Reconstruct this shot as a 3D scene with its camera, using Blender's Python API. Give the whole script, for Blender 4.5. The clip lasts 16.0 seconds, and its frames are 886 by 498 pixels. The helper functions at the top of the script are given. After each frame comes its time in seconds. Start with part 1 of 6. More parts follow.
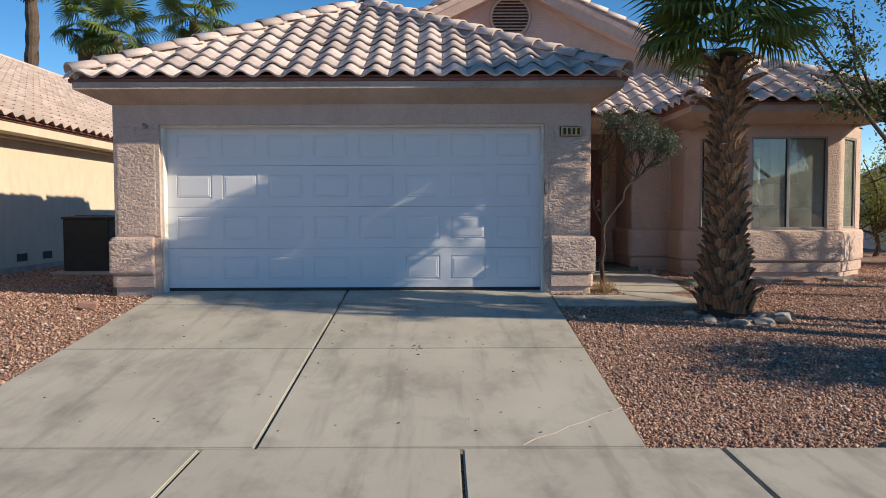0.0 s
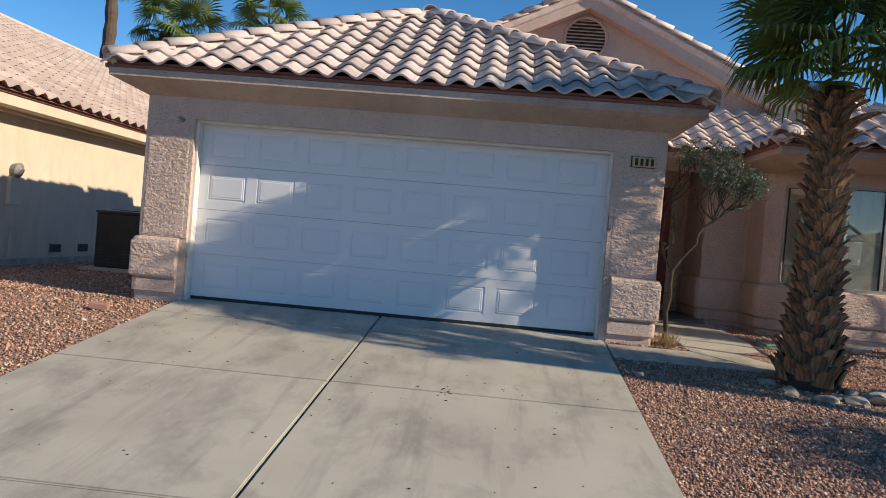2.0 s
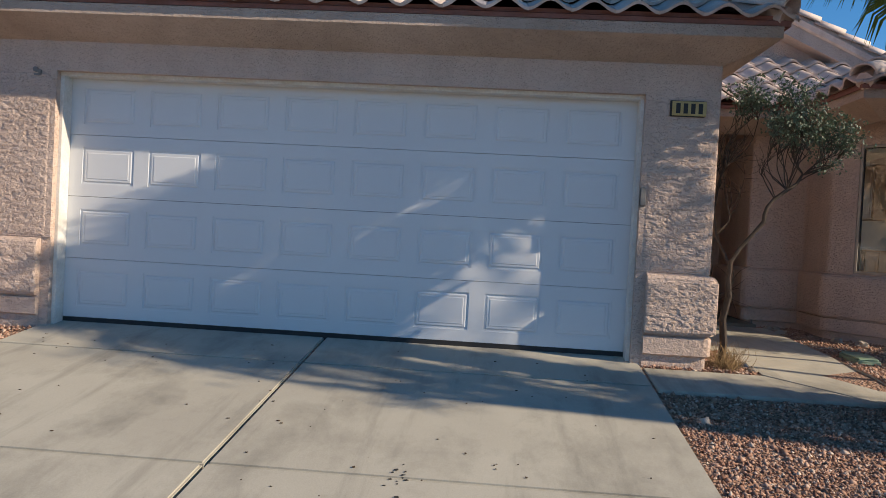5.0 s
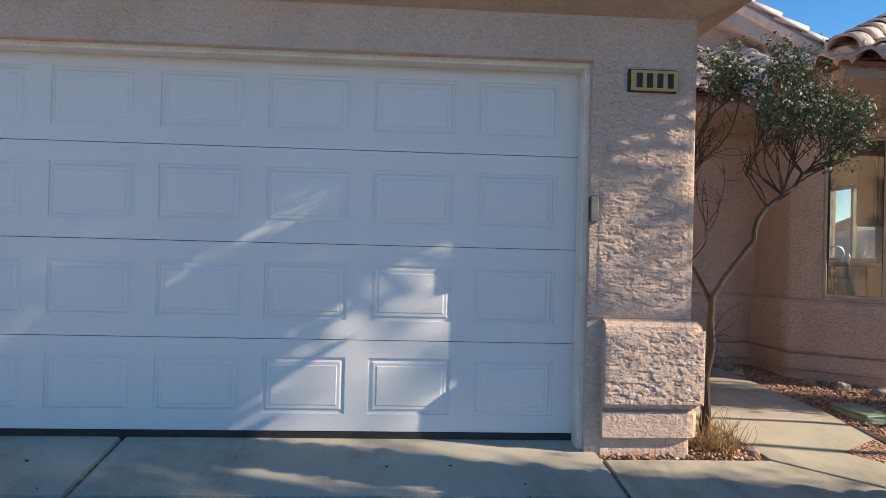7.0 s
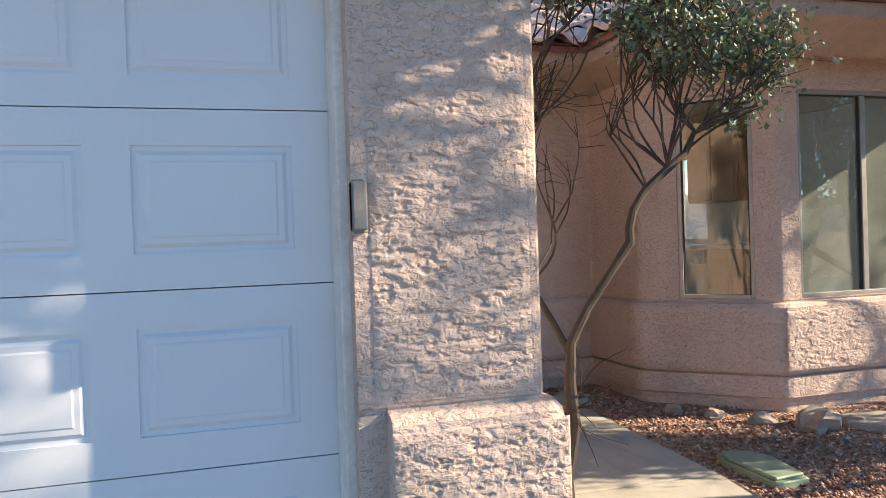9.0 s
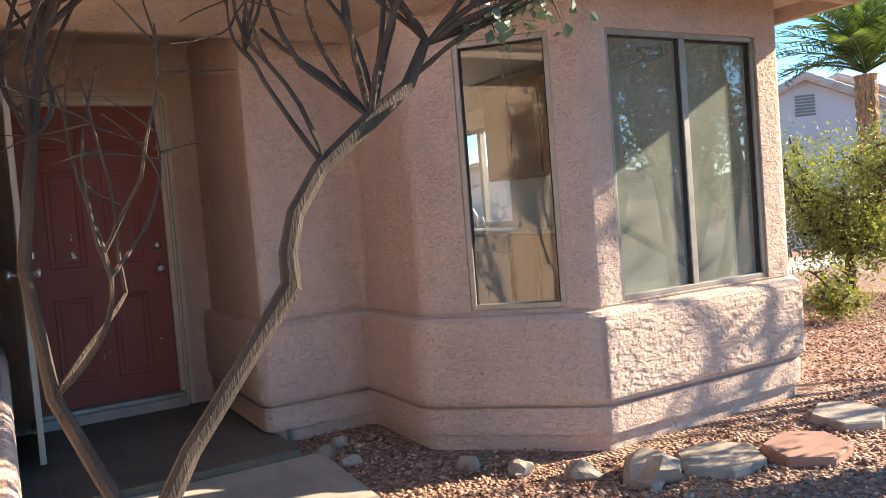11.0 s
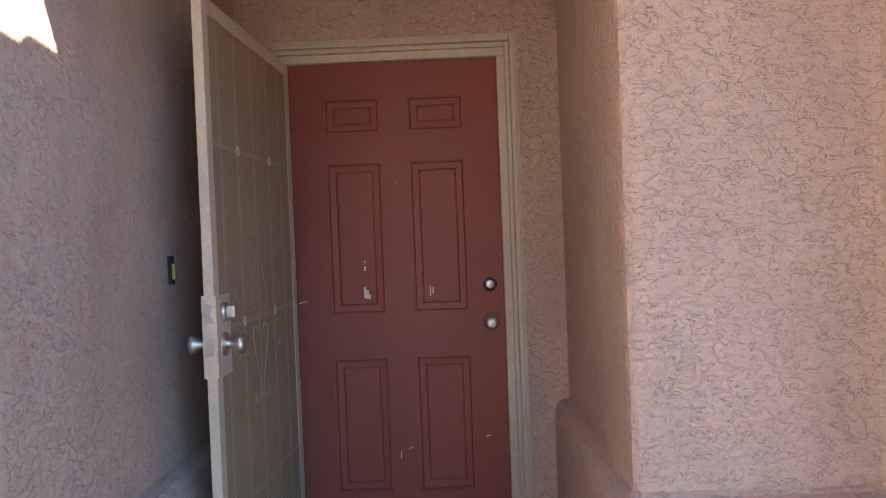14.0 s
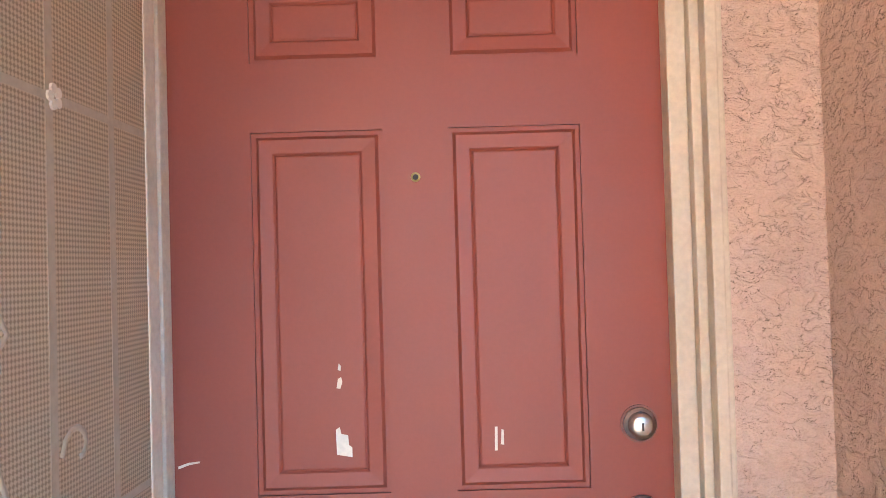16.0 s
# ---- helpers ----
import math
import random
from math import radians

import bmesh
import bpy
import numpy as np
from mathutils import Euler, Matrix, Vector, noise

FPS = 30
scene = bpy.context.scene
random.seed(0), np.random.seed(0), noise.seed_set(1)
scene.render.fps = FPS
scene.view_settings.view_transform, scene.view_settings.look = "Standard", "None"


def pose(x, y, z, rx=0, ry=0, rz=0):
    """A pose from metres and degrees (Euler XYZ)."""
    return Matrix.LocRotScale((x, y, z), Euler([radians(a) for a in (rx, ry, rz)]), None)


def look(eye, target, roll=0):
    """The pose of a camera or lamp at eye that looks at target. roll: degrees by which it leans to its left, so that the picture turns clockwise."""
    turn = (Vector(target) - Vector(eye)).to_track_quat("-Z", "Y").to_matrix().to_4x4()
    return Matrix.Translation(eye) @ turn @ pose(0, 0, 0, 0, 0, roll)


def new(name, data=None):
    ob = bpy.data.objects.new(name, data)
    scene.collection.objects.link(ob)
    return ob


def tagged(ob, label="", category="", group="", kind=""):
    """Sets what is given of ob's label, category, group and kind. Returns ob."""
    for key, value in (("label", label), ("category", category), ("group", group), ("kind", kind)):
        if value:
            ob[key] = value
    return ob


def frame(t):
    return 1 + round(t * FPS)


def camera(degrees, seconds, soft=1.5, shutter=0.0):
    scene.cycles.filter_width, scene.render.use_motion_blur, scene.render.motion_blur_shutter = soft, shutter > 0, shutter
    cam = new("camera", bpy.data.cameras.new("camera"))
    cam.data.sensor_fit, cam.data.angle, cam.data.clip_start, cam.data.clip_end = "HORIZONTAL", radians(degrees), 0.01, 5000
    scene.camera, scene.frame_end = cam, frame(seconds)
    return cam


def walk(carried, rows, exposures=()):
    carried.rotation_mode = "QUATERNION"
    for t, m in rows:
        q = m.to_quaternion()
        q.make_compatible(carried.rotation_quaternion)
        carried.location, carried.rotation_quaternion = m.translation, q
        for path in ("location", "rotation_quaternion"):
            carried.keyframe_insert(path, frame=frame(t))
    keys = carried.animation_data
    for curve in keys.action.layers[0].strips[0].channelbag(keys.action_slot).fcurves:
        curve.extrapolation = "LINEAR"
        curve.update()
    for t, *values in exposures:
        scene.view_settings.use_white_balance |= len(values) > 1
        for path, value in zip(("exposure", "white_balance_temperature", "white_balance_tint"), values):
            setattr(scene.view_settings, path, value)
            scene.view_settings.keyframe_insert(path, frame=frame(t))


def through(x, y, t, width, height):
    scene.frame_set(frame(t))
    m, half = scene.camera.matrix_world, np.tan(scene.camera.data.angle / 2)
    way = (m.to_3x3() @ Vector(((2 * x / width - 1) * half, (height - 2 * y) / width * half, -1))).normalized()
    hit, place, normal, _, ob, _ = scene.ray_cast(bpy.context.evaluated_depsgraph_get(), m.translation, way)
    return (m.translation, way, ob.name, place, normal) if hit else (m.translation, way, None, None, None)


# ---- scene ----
cam = camera(59.6, 16.0, soft=0.55)
PATH = [
    (0, (1.176, -0.353, 1.042), (1.171, 1.644, 0.943), -0.2),
    (0.5, (1.173, -0.196, 1.055), (1.137, 1.802, 0.99), 0.8),
    (1, (1.231, 0.009, 1.08), (1.122, 2.006, 1.038), 2.1),
    (1.5, (1.256, 0.266, 1.077), (1.127, 2.261, 1.037), 3.9),
    (2, (1.251, 0.613, 1.025), (1.104, 2.607, 0.99), 4.9),
    (2.5, (1.311, 0.952, 1.014), (1.111, 2.941, 0.963), 4.7),
    (3, (1.37, 1.324, 1.014), (1.152, 3.311, 0.95), 4.3),
    (3.5, (1.293, 1.778, 1.029), (1.118, 3.77, 0.968), 3.6),
    (4, (1.327, 2.214, 0.963), (1.17, 4.207, 0.907), 3.3),
    (4.2, (1.339, 2.396, 0.949), (1.191, 4.39, 0.898), 3.3),
    (6.3, (1.329, 4.622, 1.027), (1.192, 6.617, 0.984), 2.9),
    (6.5, (1.333, 4.828, 1.033), (1.262, 6.827, 1.007), 2.5),
    (7, (1.354, 5.305, 1.064), (1.489, 7.3, 1.074), 1.4),
    (7.5, (1.509, 5.852, 1.122), (1.808, 7.83, 1.125), 1.0),
    (8, (1.72, 6.32, 1.17), (2.092, 8.285, 1.166), 0.9),
    (8.5, (1.859, 6.815, 1.189), (2.268, 8.773, 1.186), 0.3),
    (9, (2.032, 7.276, 1.219), (2.62, 9.187, 1.195), -1.9),
    (9.5, (2.258, 7.735, 1.225), (3.126, 9.536, 1.15), -4.6),
    (9.7, (2.343, 7.895, 1.193), (3.377, 9.604, 1.091), -5.5),
    (11.8, (3.602, 8.952, 1.331), (4.472, 10.75, 1.243), -1.5),
    (12, (3.723, 9.09, 1.328), (4.471, 10.943, 1.241), -1.2),
    (12.5, (3.996, 9.473, 1.332), (4.407, 11.429, 1.259), -1.2),
    (13, (4.01, 9.913, 1.39), (4.12, 11.909, 1.318), -1.3),
    (13.5, (3.998, 10.395, 1.416), (3.982, 12.394, 1.355), -2.1),
    (14, (3.96, 10.93, 1.433), (3.911, 12.929, 1.393), -2.2),
    (14.5, (3.914, 11.429, 1.466), (3.843, 13.427, 1.421), -2.5),
    (15, (3.915, 11.945, 1.44), (3.843, 13.944, 1.391), -2.5),
    (15.3, (3.851, 12.262, 1.409), (3.803, 14.261, 1.41), -2.2),
    (15.5, (3.831, 12.437, 1.435), (3.772, 14.436, 1.442), -1.8),
    (16, (3.733, 12.872, 1.502), (3.729, 14.872, 1.545), -1.6),
]
EXPOSURES = [(0, 0.60, 7950, 12), (4, 0.58, 7950, 12), (6.5, 0.92, 8600, 13), (8, 1.46, 8700, 13), (9.0, 1.68, 8500, 12), (9.7, 1.90, 8400, 12), (12, 2.40, 8000, 11), (12.5, 2.75, 7900, 10),
             (13, 2.80, 8000, 11), (13.5, 2.75, 8100, 12), (14, 3.25, 8200, 12), (14.5, 3.72, 8400, 12), (15, 3.95, 8500, 12), (15.5, 4.80, 8500, 13), (16, 5.05, 8300, 13)]
walk(cam, [(t, look(eye, target, roll)) for t, eye, target, roll in PATH], EXPOSURES)

# ---- light ----
SUN = Vector((0.958, -0.258, 0.50)).normalized()
world = bpy.data.worlds.new("sky")
scene.world = world
world.use_nodes = True
wn = world.node_tree
sky = wn.nodes.new("ShaderNodeTexSky")
sky.sky_type, sky.sun_disc = "NISHITA", False
sky.sun_elevation, sky.sun_rotation = math.asin(SUN.z), math.atan2(SUN.x, SUN.y)
sky.altitude, sky.air_density, sky.dust_density, sky.ozone_density = 1500, 0.8, 0.05, 3.0
tone = wn.nodes.new("ShaderNodeHueSaturation")
tone.inputs["Saturation"].default_value = 1.3
wn.links.new(sky.outputs[0], tone.inputs["Color"])
wn.links.new(tone.outputs[0], wn.nodes["Background"].inputs[0])
wn.nodes["Background"].inputs[1].default_value = 0.124
sun = new("sun", bpy.data.lights.new("sun", "SUN"))
sun.data.energy, sun.data.angle, sun.data.color = 3.9, radians(0.5), (1.0, 0.93, 0.83)
sun.matrix_world = look((40, -12, 20), tuple(Vector((40, -12, 20)) - SUN))

# ---- materials ----


def nodes_of(name, rough=0.8, metal=0.0):
    m = bpy.data.materials.new(name)
    m.use_nodes = True
    nt = m.node_tree
    b = nt.nodes["Principled BSDF"]
    b.inputs["Roughness"].default_value, b.inputs["Metallic"].default_value = rough, metal
    return m, nt, b


def node(nt, kind, **values):
    n = nt.nodes.new("ShaderNode" + kind)
    for key, value in values.items():
        n.inputs[key.replace("_", " ")].default_value = value
    return n


def ramp(nt, source, stops):
    r = nt.nodes.new("ShaderNodeValToRGB")
    while len(r.color_ramp.elements) < len(stops):
        r.color_ramp.elements.new(0.5)
    for e, (p, c) in zip(r.color_ramp.elements, stops):
        e.position, e.color = p, (*c, 1) if len(c) == 3 else c
    nt.links.new(source, r.inputs[0])
    return r.outputs[0]


def grey(v):
    return (v, v, v)


def blend(nt, fac, a, b, mode="MIX"):
    n = nt.nodes.new("ShaderNodeMix")
    n.data_type, n.blend_type = "RGBA", mode
    for value, socket in ((fac, n.inputs[0]), (a, n.inputs[6]), (b, n.inputs[7])):
        if isinstance(value, (int, float)):
            socket.default_value = value
        elif isinstance(value, tuple):
            socket.default_value = (*value, 1)
        else:
            nt.links.new(value, socket)
    return n.outputs[2]


def coords(nt, stretch=(1, 1, 1)):
    tc = nt.nodes.new("ShaderNodeTexCoord")
    mp = nt.nodes.new("ShaderNodeMapping")
    mp.inputs["Scale"].default_value = stretch
    nt.links.new(tc.outputs["Object"], mp.inputs[0])
    return mp.outputs[0]


def noise_of(nt, vec, scale, detail=4.0, distortion=0.0, rough=0.55):
    n = node(nt, "TexNoise", Scale=scale, Detail=detail, Distortion=distortion, Roughness=rough)
    nt.links.new(vec, n.inputs["Vector"])
    return n.outputs["Fac"]


def bump(nt, b, height, strength, distance, before=None):
    n = node(nt, "Bump", Strength=strength, Distance=distance)
    nt.links.new(height, n.inputs["Height"])
    if before:
        nt.links.new(before, n.inputs["Normal"])
    nt.links.new(n.outputs[0], b.inputs["Normal"])
    return n.outputs[0]


def plain(name, c1, c2=None, big=2.0, fine=60.0, rough=0.7, metal=0.0, relief=0.15, depth=0.002, stretch=(1, 1, 1), vary=0.0, island=False, grain=0.35):
    """Two tones in large patches, a fine grain, and a fine relief."""
    m, nt, b = nodes_of(name, rough, metal)
    v = coords(nt, stretch)
    c2 = c2 or tuple(x * 0.8 for x in c1)
    col = blend(nt, ramp(nt, noise_of(nt, v, big, 5), [(0.35, grey(0)), (0.68, grey(1))]), c1, c2)
    g = noise_of(nt, v, fine, 3)
    col = blend(nt, grain, col, ramp(nt, g, [(0.3, grey(0.55)), (0.7, grey(1.0))]), "MULTIPLY")
    if vary:
        src = nt.nodes.new("ShaderNodeNewGeometry").outputs["Random Per Island"] if island else nt.nodes.new("ShaderNodeObjectInfo").outputs["Random"]
        col = blend(nt, vary, col, ramp(nt, src, [(0.0, grey(0.45)), (0.5, grey(0.9)), (1.0, grey(1.3))]), "MULTIPLY")
    nt.links.new(col, b.inputs["Base Color"])
    if relief:
        bump(nt, b, g, relief, depth)
    return m


def stucco(name, c1, c2, strong=1.0, scale=23.0, lace=0.007):
    """Skip-trowel stucco: flat smears over a sandy coat, thin torn edges drawn dark in the colour."""
    m, nt, b = nodes_of(name, 0.92)
    v = coords(nt, (1, 1, 1.45))
    patches = noise_of(nt, v, scale * 1.25, 4, 0.35, 0.58)
    lift = ramp(nt, patches, [(0.38, grey(0.2)), (0.466, grey(0.35)), (0.476, grey(0.8)), (0.62, grey(1.0))])
    sand = noise_of(nt, v, 210, 2)
    fine = noise_of(nt, v, 70, 5, 0.3, 0.65)
    tone = blend(nt, ramp(nt, noise_of(nt, coords(nt), 1.3, 6), [(0.3, grey(0)), (0.7, grey(1))]), c1, c2)
    tone = blend(nt, 0.3, tone, ramp(nt, noise_of(nt, coords(nt, (1, 1, 0.4)), 4.5, 7, 0.3, 0.65), [(0.42, grey(1.06)), (0.70, grey(0.6))]), "MULTIPLY")
    # Crease shade and caught dirt along the torn edges, put into the colour.
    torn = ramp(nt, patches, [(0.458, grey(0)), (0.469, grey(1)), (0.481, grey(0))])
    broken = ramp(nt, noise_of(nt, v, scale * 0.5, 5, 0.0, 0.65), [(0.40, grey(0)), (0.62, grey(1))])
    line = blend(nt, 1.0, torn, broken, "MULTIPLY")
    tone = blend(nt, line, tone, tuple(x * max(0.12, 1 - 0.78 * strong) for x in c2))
    # Hollows of the fine relief shaded in the colour too, beside the bump.
    tone = blend(nt, 0.15, tone, ramp(nt, fine, [(0.36, grey(0.62)), (0.62, grey(1.08))]), "MULTIPLY")
    flecks = ramp(nt, noise_of(nt, v, 75, 2), [(0.20, grey(0.35)), (0.25, grey(1))])
    tone = blend(nt, 0.5, tone, flecks, "MULTIPLY")
    tone = blend(nt, 0.22, tone, ramp(nt, sand, [(0.3, grey(0.55)), (0.7, grey(1.05))]), "MULTIPLY")
    nt.links.new(tone, b.inputs["Base Color"])
    one = bump(nt, b, lift, 1.0 * strong, lace * 1.7)
    two = bump(nt, b, fine, 0.6 * strong, 0.005, one)
    bump(nt, b, sand, 0.6, 0.0015, two)
    return m


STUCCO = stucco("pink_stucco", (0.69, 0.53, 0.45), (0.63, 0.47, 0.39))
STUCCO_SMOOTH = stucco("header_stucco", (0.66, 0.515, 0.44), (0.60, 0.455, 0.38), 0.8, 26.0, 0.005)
CREAM = stucco("cream_stucco", (0.68, 0.58, 0.45), (0.64, 0.54, 0.415), 0.25, 24.0, 0.003)
GREYWALL = plain("pale_grey_stucco", (0.62, 0.58, 0.56), (0.56, 0.52, 0.50), 1.0, 60, 0.9)
PAINT = plain("white_door_paint", (0.68, 0.70, 0.715), (0.645, 0.665, 0.685), 0.7, 90, 0.42, 0, 0.015, 0.0005, grain=0.05)
TRIM = plain("white_trim_paint", (0.78, 0.77, 0.73), (0.66, 0.62, 0.56), 5, 60, 0.5)
CREAMTRIM = plain("cream_trim_paint", (0.67, 0.595, 0.48), (0.58, 0.50, 0.39), 4, 80, 0.5)
MAROON = plain("maroon_door_paint", (0.285, 0.056, 0.036), (0.245, 0.047, 0.032), 1.6, 120, 0.5, 0, 0.05, 0.0006, grain=0.12)
CHIP = plain("bare_primer", (0.78, 0.70, 0.60), (0.7, 0.6, 0.5), 20, 100, 0.7)
FASCIA = stucco("stained_fascia", (0.59, 0.465, 0.395), (0.42, 0.315, 0.25), 0.8, 24.0, 0.005)
BIRDSTOP = plain("rust_red_metal", (0.30, 0.125, 0.10), (0.22, 0.09, 0.07), 4, 50, 0.8)
TILE = plain("concrete_roof_tile", (0.70, 0.595, 0.55), (0.54, 0.44, 0.40), 7, 80, 0.85, 0, 0.4, 0.004, vary=0.45)
TILE_FAR = plain("far_concrete_roof_tile", (0.64, 0.52, 0.45), (0.52, 0.41, 0.35), 2, 60, 0.85, 0, 0.2, 0.003, vary=0.35, island=True)
METAL = plain("brushed_nickel", (0.72, 0.705, 0.69), (0.63, 0.62, 0.605), 10, 200, 0.36, 1.0, 0.05, 0.0005)
ALU = plain("weathered_aluminium", (0.42, 0.40, 0.37), (0.34, 0.32, 0.29), 8, 120, 0.45, 0.6, 0.05, 0.0005)
DARK = plain("black_rubber", (0.02, 0.02, 0.022), (0.03, 0.03, 0.03), 8, 80, 0.7)
ASPHALT = plain("asphalt", (0.05, 0.05, 0.05), (0.065, 0.062, 0.06), 1.2, 160, 0.95, 0, 0.5, 0.004)
OAK = plain("oak_cabinet", (0.42, 0.22, 0.09), (0.34, 0.17, 0.065), 3, 50, 0.45, stretch=(6, 6, 0.8))
WHITE = plain("interior_white_paint", (0.75, 0.73, 0.68), (0.70, 0.68, 0.62), 1, 60, 0.85)
BRASS = plain("brass_plate", (0.56, 0.41, 0.17), (0.46, 0.33, 0.12), 12, 100, 0.5, 0.1)
BARK = plain("palm_boot", (0.47, 0.25, 0.13), (0.11, 0.053, 0.028), 5, 45, 0.95, 0, 0.7, 0.006, (6, 6, 0.8), vary=0.7)
# Near-black brown, for palm fibre with gap shade in its colour, and for litter.
CORE = plain("near_black_brown", (0.05, 0.03, 0.018), (0.08, 0.045, 0.025), 6, 70, 1.0, 0, 0.8, 0.01)
DRYLEAF = plain("dry_leaf", (0.30, 0.22, 0.11), (0.22, 0.15, 0.07), 4, 40, 0.9, vary=0.4)
WOOD = plain("grey_bark", (0.13, 0.095, 0.07), (0.07, 0.05, 0.038), 9, 70, 0.95, 0, 0.8, 0.006, (3, 3, 0.7))
BUSHWOOD = plain("dark_bush_bark", (0.095, 0.07, 0.055), (0.05, 0.038, 0.03), 9, 90, 0.95, 0, 0.8, 0.005, (3, 3, 0.7))
DRYTWIG = plain("dry_grass", (0.27, 0.175, 0.085), (0.19, 0.12, 0.055), 8, 60, 0.9, vary=0.4, island=True)
STONE = plain("pale_stone", (0.42, 0.37, 0.31), (0.30, 0.25, 0.20), 9, 70, 0.9, 0, 0.6, 0.006, vary=0.4)
REDSTONE = plain("red_paver", (0.40, 0.22, 0.165), (0.33, 0.18, 0.14), 6, 90, 0.9, 0, 0.4, 0.003)
GREENBOX = plain("green_plastic", (0.19, 0.29, 0.20), (0.25, 0.33, 0.24), 5, 60, 0.55)
ACMAT = plain("dark_condenser_metal", (0.03, 0.03, 0.03), (0.045, 0.043, 0.04), 6, 70, 0.6, 0.3)
KEYPAD = plain("grey_plastic", (0.22, 0.21, 0.20), (0.17, 0.165, 0.16), 10, 90, 0.55)
DISH = plain("grey_appliance", (0.42, 0.42, 0.40), (0.38, 0.38, 0.37), 2, 90, 0.35)
FOUND = plain("pale_foundation", (0.50, 0.43, 0.38), (0.38, 0.31, 0.27), 5, 60, 0.95, 0, 0.5, 0.004)


def leafy(name, c1, c2, island=True, vary=0.6, through=0.35):
    """A leaf that lets some light through."""
    m = plain(name, c1, c2, 5, 60, 0.55, vary=vary, island=island, relief=0)
    nt = m.node_tree
    b = nt.nodes["Principled BSDF"]
    src = b.inputs["Base Color"].links[0].from_socket
    back = nt.nodes.new("ShaderNodeBsdfTranslucent")
    nt.links.new(blend(nt, 1.0, src, (1.3, 1.35, 0.7), "MULTIPLY"), back.inputs["Color"])
    mix = nt.nodes.new("ShaderNodeMixShader")
    mix.inputs[0].default_value = through
    nt.links.new(b.outputs[0], mix.inputs[1])
    nt.links.new(back.outputs[0], mix.inputs[2])
    nt.links.new(mix.outputs[0], nt.nodes["Material Output"].inputs[0])
    return m


FROND = leafy("fan_leaf", (0.17, 0.225, 0.06), (0.07, 0.125, 0.033), False, 0.7)
SAGE = leafy("sage_leaf", (0.135, 0.205, 0.16), (0.07, 0.12, 0.09), through=0.12)
TREELEAF = leafy("dark_tree_leaf", (0.06, 0.10, 0.045), (0.085, 0.13, 0.055))
SHRUBLEAF = leafy("yellow_green_leaf", (0.32, 0.32, 0.09), (0.20, 0.24, 0.075))
BARS = plain("tan_bar_paint", (0.40, 0.325, 0.23), (0.36, 0.29, 0.205), 4, 80, 0.6)


def concrete(name, c1, c2, dark=0.5):
    m, nt, b = nodes_of(name, 0.9)
    v = coords(nt)
    g = noise_of(nt, v, 130, 4)
    col = blend(nt, ramp(nt, noise_of(nt, v, 0.9, 6, 0.2), [(0.32, grey(0)), (0.66, grey(1))]), c1, c2)
    stain = ramp(nt, noise_of(nt, coords(nt, (1.0, 0.55, 1)), 1.9, 9, 0.25, 0.66), [(0.48, grey(1)), (0.72, grey(dark))])
    col = blend(nt, 0.75, col, stain, "MULTIPLY")
    tyre = ramp(nt, noise_of(nt, coords(nt, (5.0, 0.45, 1)), 1.1, 6, 0.1, 0.6), [(0.54, grey(1)), (0.70, grey(0.62))])
    col = blend(nt, 0.6, col, tyre, "MULTIPLY")
    specks = ramp(nt, noise_of(nt, v, 34, 2), [(0.20, grey(0.45)), (0.25, grey(1))])
    col = blend(nt, 0.5, col, specks, "MULTIPLY")
    col = blend(nt, 0.3, col, ramp(nt, g, [(0.3, grey(0.6)), (0.7, grey(1.05))]), "MULTIPLY")
    col = blend(nt, 0.25, col, ramp(nt, nt.nodes.new("ShaderNodeObjectInfo").outputs["Random"], [(0, grey(0.8)), (1, grey(1.05))]), "MULTIPLY")
    nt.links.new(col, b.inputs["Base Color"])
    bump(nt, b, g, 0.35, 0.002)
    return m


CONCRETE = concrete("driveway_concrete", (0.47, 0.445, 0.375), (0.405, 0.38, 0.32))
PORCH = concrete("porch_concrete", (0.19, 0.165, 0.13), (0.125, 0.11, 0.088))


def gravel_ground():
    m, nt, b = nodes_of("gravel_bed", 0.95)
    v = coords(nt)
    cell = node(nt, "TexVoronoi", Scale=42.0)
    nt.links.new(v, cell.inputs["Vector"])
    sep = nt.nodes.new("ShaderNodeSeparateColor")
    nt.links.new(cell.outputs["Color"], sep.inputs[0])
    col = ramp(nt, sep.outputs[0], [(0, (0.20, 0.11, 0.075)), (0.5, (0.34, 0.20, 0.14)), (1, (0.46, 0.31, 0.23))])
    col = blend(nt, 0.5, col, ramp(nt, noise_of(nt, v, 0.8, 5), [(0.3, grey(0.7)), (0.7, grey(1.1))]), "MULTIPLY")
    nt.links.new(col, b.inputs["Base Color"])
    inv = node(nt, "Math")
    inv.operation = "SUBTRACT"
    inv.inputs[0].default_value = 1.0
    nt.links.new(cell.outputs["Distance"], inv.inputs[1])
    bump(nt, b, inv.outputs[0], 1.0, 0.02)
    return m


def gravel_stone():
    m, nt, b = nodes_of("crushed_red_gravel", 0.9)
    rnd = nt.nodes.new("ShaderNodeNewGeometry").outputs["Random Per Island"]
    col = ramp(nt, rnd, [(0, (0.18, 0.085, 0.06)), (0.3, (0.35, 0.19, 0.13)), (0.65, (0.46, 0.275, 0.20)), (0.9, (0.56, 0.39, 0.30)), (1, (0.66, 0.55, 0.46))])
    col = blend(nt, 0.4, col, ramp(nt, noise_of(nt, coords(nt), 160, 2), [(0.3, grey(0.5)), (0.7, grey(1))]), "MULTIPLY")
    nt.links.new(col, b.inputs["Base Color"])
    return m


GRAVEL, GRAVEL_STONE = gravel_ground(), gravel_stone()


